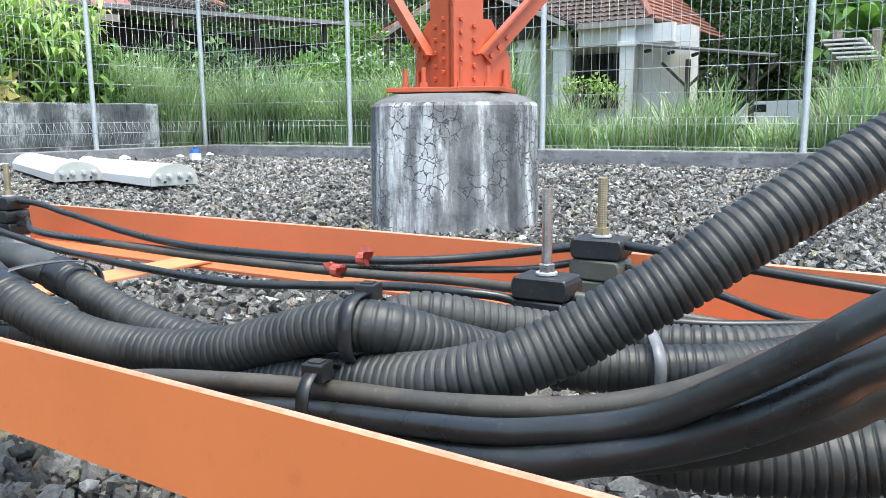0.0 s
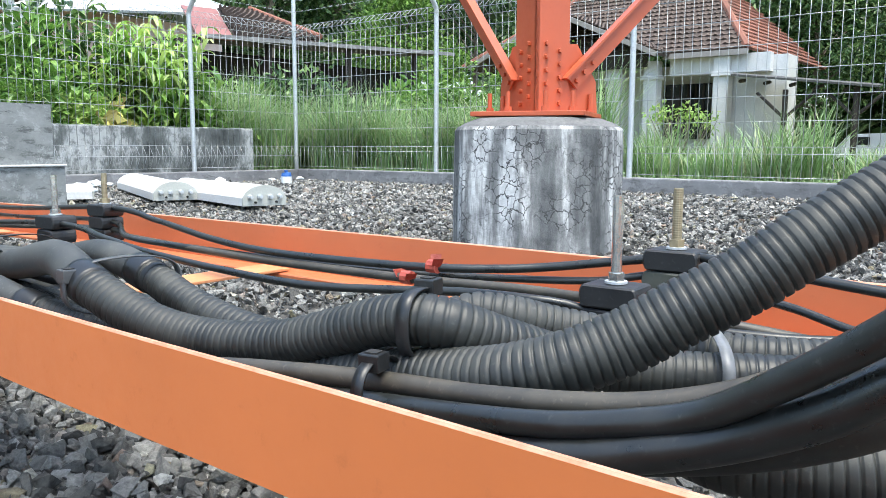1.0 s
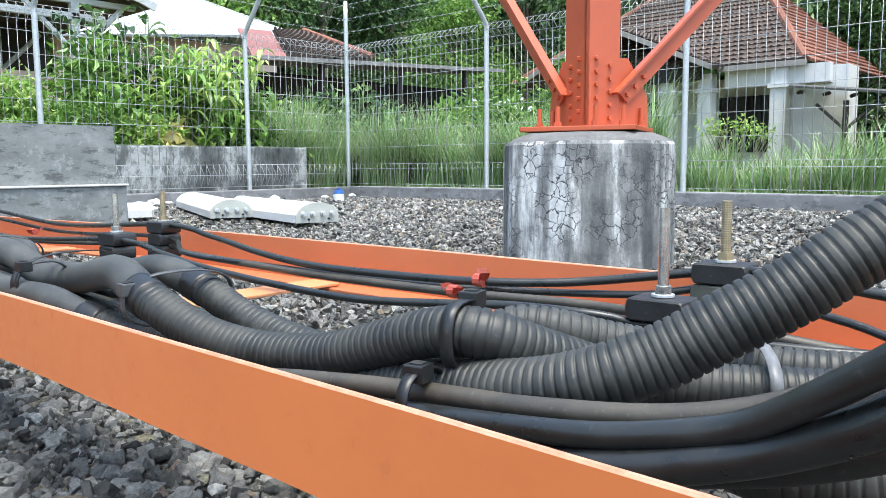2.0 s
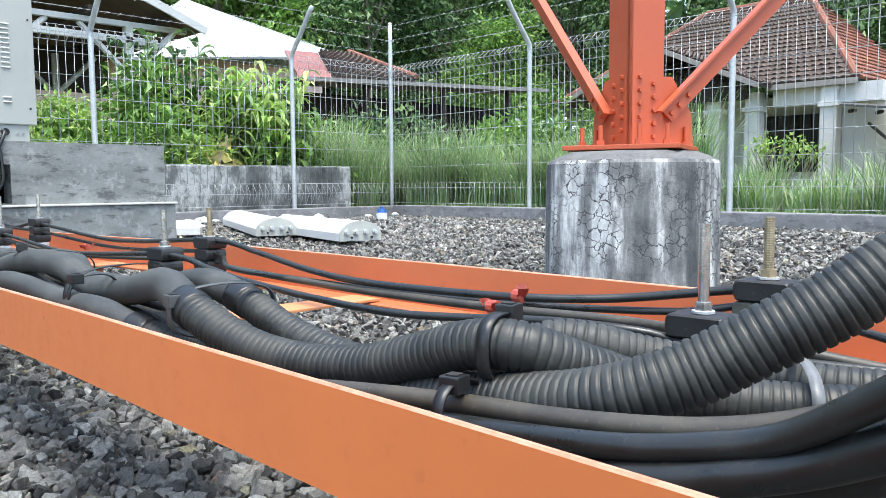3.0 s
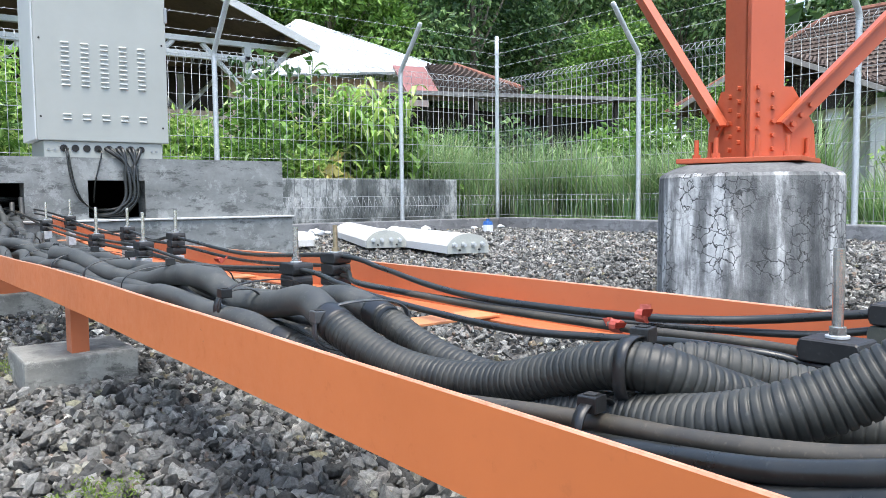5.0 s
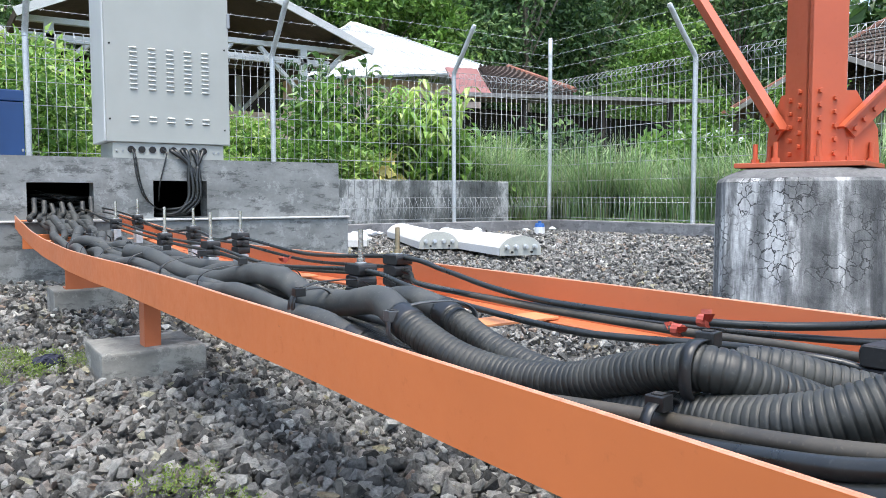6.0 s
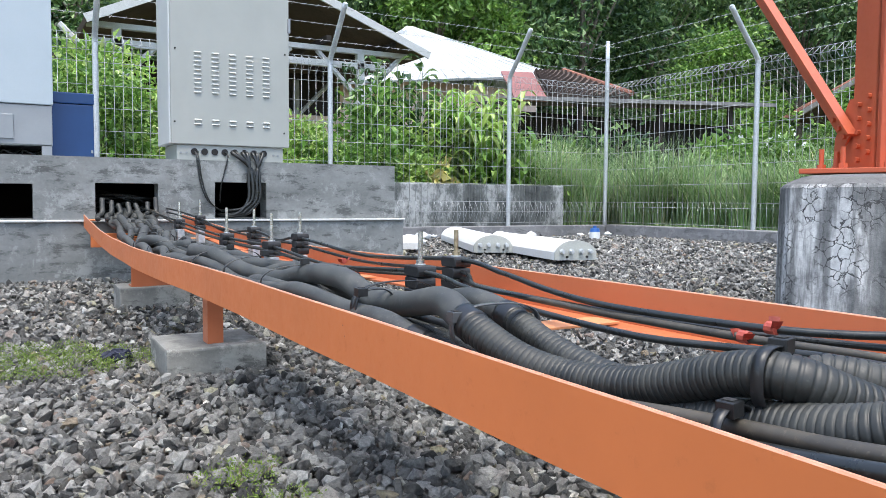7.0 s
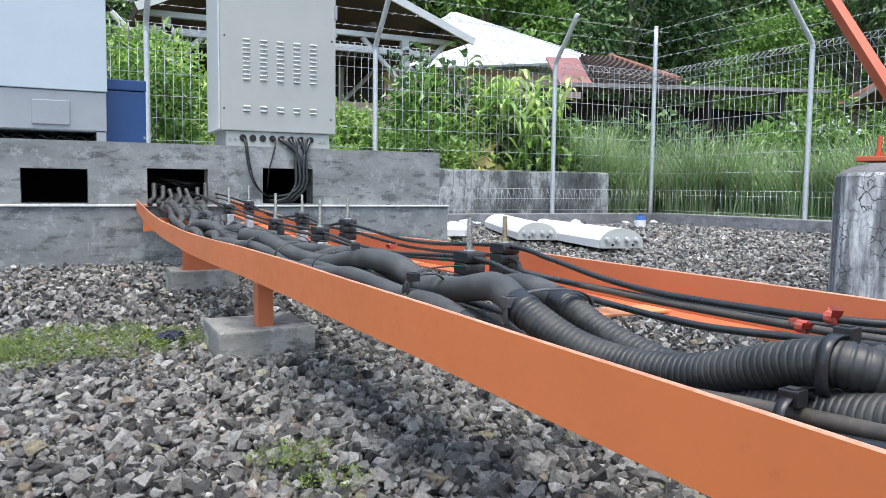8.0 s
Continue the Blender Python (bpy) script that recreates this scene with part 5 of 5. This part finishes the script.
def tiled(name, a, b, c, d, rows, mat, parent):
    """Courses of roof tiles: overlapping steps with a wavy lower edge."""
    a, b, c, d = (Vector(p) for p in (a, b, c, d))
    n = (b - a).cross(d - a).normalized()
    if n.z < 0:
        n = -n
    V, F = [], []
    cols = max(6, int((b - a).length / 0.24) * 4)
    for r in range(rows):
        u0, u1 = r / rows, (r + 1.15) / rows
        for k in range(cols + 1):
            w = k / cols
            lift = 0.03 * math.sin(k * math.pi / 2)
            lo = (a + (b - a) * w) * (1 - u0) + (d + (c - d) * w) * u0
            hi = (a + (b - a) * w) * (1 - min(1, u1)) + (d + (c - d) * w) * min(1, u1)
            V += [tuple(lo + n * (0.10 + lift)), tuple(hi + n * (0.012 + lift)), tuple(lo + n * (0.015 + lift))]
        base = r * (cols + 1) * 3
        for k in range(cols):
            j = base + 3 * k
            F += [(j, j + 3, j + 4, j + 1), (j + 2, j + 5, j + 3, j)]
    return part(name, raw(name, V, F, mat), None, parent)


house = thing("house", (0, 0, 0), "white rendered bungalow with old brown clay tile roof", "house")
part("wall", box((24.0, 6.6, -0.7), (24.25, 8.75, 3.1)), M["white_paint"], house)
part("wall", box((24.25, 6.6, -0.7), (25.0, 6.8, 3.1)), M["white_paint"], house)
part("wall", box((25.0, 8.0, -0.7), (30, 8.2, 3.1)), M["white_paint"], house)
part("wall", box((25.6, 8.75, -0.7), (25.85, 17.2, 3.1)), M["white_paint"], house)
part("gable_wall", box((23.7, 7.0, 2.62), (23.98, 10.0, 3.16)), M["white_paint"], house)
# hipped main roof
P0, P1, P2, P3 = (23.45, 7.6, 3.25), (23.45, 17.9, 3.25), (31, 17.9, 3.2), (31, 7.3, 3.2)
Q0, Q1 = (26.6, 10.1, 6.3), (26.6, 13.6, 6.3)
slope("roof", P0, P1, Q1, Q0, 0.06, M["roof_tile"], house)
slope("roof", P3, P0, Q0, Q0, 0.06, M["roof_tile_red"], house)
slope("roof", P1, P2, Q1, Q1, 0.06, M["roof_tile"], house)
tiled("roof_tiles", P0, P1, Q1, Q0, 20, M["roof_tile"], house)
tiled("roof_tiles", P3, P0, Q0, Q0, 20, M["roof_tile_red"], house)
for a, b in ((P0, Q0), (P1, Q1), (Q0, Q1)):
    part("ridge", cyl((a[0], a[1], a[2] + .06), (b[0], b[1], b[2] + .06), 0.11, 8), M["roof_tile_red"], house)
part("fascia", box((23.37, 7.55, 3.10), (23.45, 10.1, 3.26)), M["timber_grey"], house)
# cross gable over the entrance
G0, G1, G2, G3 = (22.5, 9.9, 3.22), (22.5, 13.4, 4.75), (25.4, 13.4, 4.75), (25.4, 9.9, 3.22)
slope("gable_roof", G0, G3, G2, G1, 0.08, M["roof_tile"], house)
tiled("gable_tiles", G3, G0, G1, G2, 14, M["roof_tile"], house)
slope("gable_roof", (25.4, 16.9, 3.22), (22.5, 16.9, 3.22), G1, G2, 0.08, M["roof_tile"], house)
for y1 in (9.9, 16.9):
    L_ = math.hypot(y1 - 13.4, 1.53)
    ob = part("bargeboard", box((-0.03, -L_ / 2, -0.10), (0.03, L_ / 2, 0.05), 0.004), M["timber_grey"], house)
    ob.matrix_basis = Matrix.Translation((22.46, (13.4 + y1) / 2, 3.96)) @ Matrix.Rotation(math.atan2(-1.53, abs(y1 - 13.4)) * (1 if y1 > 13 else -1), 4, 'X')
# added panel: the recess's shade under the gable as dark colour
part("gable_shade", box((23.3, 10.6, 2.9), (23.4, 16.2, 3.45)), M["timber_and_shade"], house, "added dark panel for the shade under the gable")
for y in (8.33, 10.55, 11.8, 14.6):
    col = part("column", box((23.5, y - 0.22, -0.7), (23.9, y + 0.22, 3.1), 0.01), M["white_paint"], house)
    part("column_cap", box((23.42, y - 0.28, 2.52), (23.95, y + 0.28, 2.66), 0.01), M["white_paint"], col)
for y0, y1 in ((9.3, 10.9), (12.6, 14.0)):
    win = part("window", box((25.5, y0, 0.7), (25.58, y1, 2.5)), M["glass"], house)
    for k in range(7):
        yy = y0 + (y1 - y0) * k / 6
        part("window_bar", box((25.44, yy - .03, 0.7), (25.49, yy + .03, 2.5)), M["timber_and_shade"], win)
part("door", box((25.5, 16.0, -0.6), (25.58, 16.8, 2.0)), M["timber_and_shade"], house)
# porch roof in front of the house
slope("porch_roof", (20.5, 3.6, 1.80), (20.5, 7.0, 2.24), (23.7, 7.95, 2.56), (23.7, 4.1, 2.06), 0.05, M["asbestos"], house)
for k in range(6):
    y = 3.7 + 0.62 * k
    part("porch_rafter", cyl((20.75, y + 0.04, 1.70 + 0.129 * (y - 3.6)), (23.7, y * 1.13, 1.96 + 0.129 * (y - 3.6)), 0.05, 6), M["timber_and_shade"], house)
for y in (4.1, 5.7):
    part("porch_post", cyl((20.7, y, -0.7), (20.7, y, 1.85), 0.07, 8), M["timber_and_shade"], house)
    for d in (-0.7, 0.7):
        part("porch_strut", cyl((20.7, y, 1.15), (20.75, y + d, 1.80), 0.04, 6), M["timber_and_shade"], house)

van = thing("van", (33.0, 6.05, -0.5), "white van parked beyond the tall grass", "van")
bm = bmesh.new()
pr = [(-1.3, 0.35), (-1.3, 0.8), (-1.0, 0.95), (-0.55, 1.45), (1.6, 1.5), (1.7, 0.9), (1.7, 0.35)]
fa = [bm.verts.new((-0.75, -y, z)) for y, z in pr]
fb = [bm.verts.new((0.75, -y, z)) for y, z in pr]
for i in range(7):
    bm.faces.new((fa[i], fa[(i + 1) % 7], fb[(i + 1) % 7], fb[i]))
bm.faces.new(fa[::-1])
bm.faces.new(fb)
bmesh.ops.recalc_face_normals(bm, faces=bm.faces[:])
bmesh.ops.bevel(bm, geom=bm.edges[:], offset=0.06, segments=2, affect='EDGES')
part("body", bm, M["van"], van)
part("window", box((-0.765, -0.15, 1.05), (-0.752, 0.45, 1.34), 0.004), M["glass"], van)
for y in (0.75, -1.1):
    w = part("wheel", cyl((-0.78, y, 0.3), (-0.6, y, 0.3), 0.3, 18), M["dark"], van)
    part("rim", cyl((-0.79, y, 0.3), (-0.77, y, 0.3), 0.17, 14), M["zinc"], w)


# ---------- carport and roofs behind the left fence ----------
cp = thing("carport", (0, 0, 0), "open carport with white timber frame and dark tiled roof", "carport")
# the gable faces the yard: ridge runs away from it
RZ, EZ = 4.05, 2.93
slope("roof", (6.25, 11.8, EZ), (6.25, 17.5, EZ), (3.3, 17.5, RZ), (3.3, 11.8, RZ), 0.07, M["roof_tile"], cp)
slope("roof", (0.9, 17.5, EZ), (0.9, 11.8, EZ), (3.3, 11.8, RZ), (3.3, 17.5, RZ), 0.07, M["roof_tile"], cp)
for x0, x1 in ((3.3, 6.25), (3.3, 0.9)):
    m_ = Vector(((x0 + x1) / 2, 11.76, (RZ + EZ) / 2 - 0.06))
    L_ = math.hypot(x1 - x0, RZ - EZ)
    ob = part("bargeboard", box((-L_ / 2, -0.02, -0.06), (L_ / 2, 0.02, 0.06)), M["timber_white"], cp)
    ob.matrix_basis = Matrix.Translation(m_) @ Matrix.Rotation(math.atan2(RZ - EZ, x1 - x0) * -1 if x1 > x0 else math.atan2(RZ - EZ, x0 - x1), 4, 'Y').inverted()
for x, y in ((1.35, 12.2), (3.2, 12.2), (5.15, 12.2), (5.15, 15.5)):
    ps = part("post", box((x - 0.06, y - 0.06, -0.1), (x + 0.06, y + 0.06, 2.85)), M["timber_white"], cp)
    for s in (-1, 1):
        part("brace", cyl((x, y, 2.1), (x + 0.75 * s, y, 2.85), 0.045, 6), M["timber_white"], ps)
part("beam", box((0.95, 12.14, 2.60), (5.6, 12.24, 2.70)), M["timber_white"], cp)
part("beam", box((0.95, 12.14, 2.85), (6.1, 12.24, 2.93)), M["timber_white"], cp)
for k in range(5):
    part("rafter", box((1.0 + k * 1.15, 11.9, 2.95), (1.08 + k * 1.15, 17.4, 3.05)), M["timber_and_shade"], cp)
# shade under the carport roof put into the wall colour
part("back_wall", box((0.2, 15.5, -0.1), (6.0, 15.7, 3.0)), M["timber_and_shade"], cp, "back wall nearly black for the shade under the roof")
part("side_wall", box((2.4, 13.6, -0.1), (5.6, 13.75, 1.95)), M["pink_paint"], cp, "pinkish rendered low wall")

wh = thing("white_roofed_house", (0, 0, 0), "house with bright white sheet metal hip roof", "house")
slope("roof", (6.6, 17.2, 3.15), (13.1, 17.2, 3.85), (10.4, 20.5, 5.44), (10.2, 20.5, 5.44), 0.06, M["white_sheet"], wh)
slope("roof", (13.1, 17.2, 3.85), (13.1, 25.0, 3.85), (10.4, 20.5, 5.44), (10.4, 20.5, 5.44), 0.06, M["white_sheet"], wh)
slope("roof", (6.6, 25.0, 3.15), (6.6, 17.2, 3.15), (10.2, 20.5, 5.44), (10.2, 20.5, 5.44), 0.06, M["white_sheet"], wh)
part("wall", box((7.2, 18.0, -0.7), (13.0, 18.2, 3.5)), M["pink_paint"], wh)
for k in range(20):
    u = k / 19
    part("roof_rib", cyl((6.6 + 6.5 * u, 17.2, 3.17 + .7 * u), (10.2 + .2 * u, 20.5, 5.46), 0.012, 5), M["white_sheet"], wh)
sh = thing("shed", (0, 0, 0), "long open shed with faded red sheet roof", "shed")
slope("roof", (8.6, 12.6, 2.40), (9.4, 12.6, 2.43), (11.0, 15.4, 3.50), (10.1, 15.4, 3.46), 0.04, M["red_sheet"], sh)
slope("hip_roof", (9.4, 12.55, 2.45), (11.5, 12.55, 2.62), (11.9, 15.35, 3.54), (11.0, 15.35, 3.52), 0.04, M["roof_tile"], sh)
tiled("hip_tiles", (9.4, 12.55, 2.45), (11.5, 12.55, 2.62), (11.9, 15.35, 3.54), (11.0, 15.35, 3.52), 12, M["roof_tile"], sh)
part("hip_ridge", cyl((11.5, 12.5, 2.70), (11.9, 15.35, 3.62), 0.06, 8), M["roof_tile_red"], sh)
slope("lean_roof", (8.6, 12.4, 2.42), (15.9, 12.4, 2.76), (15.9, 14.2, 2.84), (8.6, 14.2, 2.50), 0.04, M["asbestos"], sh)
slope("fascia", (8.6, 12.36, 2.35), (15.9, 12.36, 2.69), (15.9, 12.36, 2.77), (8.6, 12.36, 2.43), 0.03, M["kerb"], sh)
for x in (8.2, 10.2, 12.4, 14.6):
    part("post", box((x - 0.05, 12.55, -0.7), (x + 0.05, 12.65, 2.36 + 0.046 * (x - 8.6))), M["timber_and_shade"], sh)
# near-black wall in place of the shade inside the open shed
part("back_wall", box((8.0, 13.9, -0.7), (16.2, 14.05, 2.35)), M["dark"], sh, "back wall nearly black for the shade under the roof")
part("grey_board", box((14.2, 12.2, -0.55), (15.6, 12.25, 1.95)), M["white_sheet"], sh, "pale weathered sheet leaning at the shed")


# ---------- moss on the gravel ----------
for i, (x, y, rx, ry, n) in enumerate(((-0.10, 1.88, 0.25, 0.23, 7000), (0.12, 0.90, 0.05, 0.05, 500), (0.13, 0.78, 0.05, 0.04, 260), (-0.34, 1.80, 0.20, 0.22, 4200))):
    rg = np.random.default_rng(60 + i)
    n2 = n
    a, r = rg.uniform(0, 6.283, n2), np.sqrt(rg.random(n2))
    lumps = 60 if n < 1000 else 150
    cl = rg.integers(lumps, size=n2)
    ca, cr_ = rg.uniform(0, 6.283, lumps), np.sqrt(rg.random(lumps))
    c = np.stack([x + rx * cr_[cl] * np.cos(ca[cl]) + 0.02 * r * np.cos(a), y + ry * cr_[cl] * np.sin(ca[cl]) + 0.02 * r * np.sin(a), 0.010 + 0.017 * (1 - r * r) + 0.005 * rg.random(n2)], 1)
    ob = new("moss_patch", leaf_cloud("moss_patch", c, [0.006] * n2, n2, 0.0052, 70 + i, M["moss"], droop=-0.2))
    tagged(ob, "low green moss creeping over the stones", "moss", kind="stuff")


# ---------- small things by the tray and beyond the fence ----------
bm = bmesh.new()
bmesh.ops.create_icosphere(bm, subdivisions=3, radius=1)
for v in bm.verts:
    v.co = Vector((v.co.x * 0.05, v.co.y * 0.035, max(-0.4, v.co.z) * 0.018)) + 0.022 * noise.noise_vector(v.co * 2.9)
ob = new("cloth_scrap", mesh_of("cloth_scrap", bm, M["navy"]))
ob.location = (0.07, 1.84, 0.022)
ob.scale = (0.7, 0.7, 0.7)
tagged(ob, "crumpled dark blue scrap lying on the gravel", "scrap")
rack = thing("timber_rack", (11.6, 1.0, -0.05), "rough timber rack with pale slats on thin poles", "rack")
for y in (-0.22, 0.24):
    part("pole", cyl((0, y, 0), (0.03, y, 1.55), 0.06, 8), M["bark"], rack)
for k in range(5):
    part("slat", box((-0.3, -0.30 + 0.05 * k, 1.17 + 0.055 * k), (0.3, 0.20 + 0.05 * k, 1.195 + 0.055 * k), 0.004), M["ledge"], rack)
for i, (x, y) in enumerate(((12.6, 0.7), (13.0, 0.0))):
    big_leaf_plant(x, y, 5, 1.9, 20 + i, M["leaf"], 1.1, 0.16)
for i, (x, y, z) in enumerate(((4.25, 8.0, 0.66), (4.45, 8.02, 0.78), (4.55, 7.98, 0.64))):
    ob = new("yellow_leaf", leaf_cloud("yellow_leaf", [(x, y, z)], [0.06], 9, 0.14, 90 + i, M["dry"], long=1.3))
    tagged(ob, "large yellowing leaves among the shrubs", "leaf", "yellow leaves")
for i, (x, y, h) in enumerate(((8.6, 3.4, 0.75), (8.9, 0.2, 0.9), (8.3, 4.9, 0.7), (9.4, -0.6, 1.0))):
    shrub("shrub", x, y, -0.05, [((0.12 * math.cos(k * 2.1), 0.3 * math.sin(k * 1.7), h + 0.05 * (k % 3)), 0.12) for k in range(8)], 380, 0.055, 700 + i, M["leaf_bright"], "slender shrub with flat bright green tops")

# cables inside the middle opening
rng = random.Random(21)
for k in range(11):
    z0, z1 = rng.uniform(0.32, 0.42), rng.uniform(0.32, 0.43)
    pts = [(0.20, 4.36 + rng.uniform(0, .1), z0), (0.30, 4.27 + rng.uniform(-.05, .1), z0 + rng.uniform(-.02, .03)), (0.40, 4.24 + rng.uniform(-.05, .1), (z0 + z1) / 2 + rng.uniform(-.03, .02)), (0.50, 4.27 + rng.uniform(-.05, .1), z1), (0.62, 4.36, z1)]
    tagged(new("duct_cable", tube("duct_cable", pts, rng.uniform(0.003, 0.0055), M["cable"], 8, 0.015)), "thin dark cable tangled inside the duct opening", "cable", "cables in the duct")
for k in range(7):
    x = 0.27 + 0.042 * k
    h = rng.uniform(0.035, 0.075)
    bx = x - 0.03
    tagged(new("conduit_end", tube("conduit_end", [(bx, 3.92, 0.30), (bx + .005, 3.98, 0.312), (x, 4.03, 0.33), (x + rng.uniform(-.01, .01), 4.07, 0.33 + h)], 0.0125, M["conduit_grey"], 12, 0.01, 0.0008, 0.0075)), "cut conduit end standing up in the duct opening", "conduit", "conduit ends at the duct")
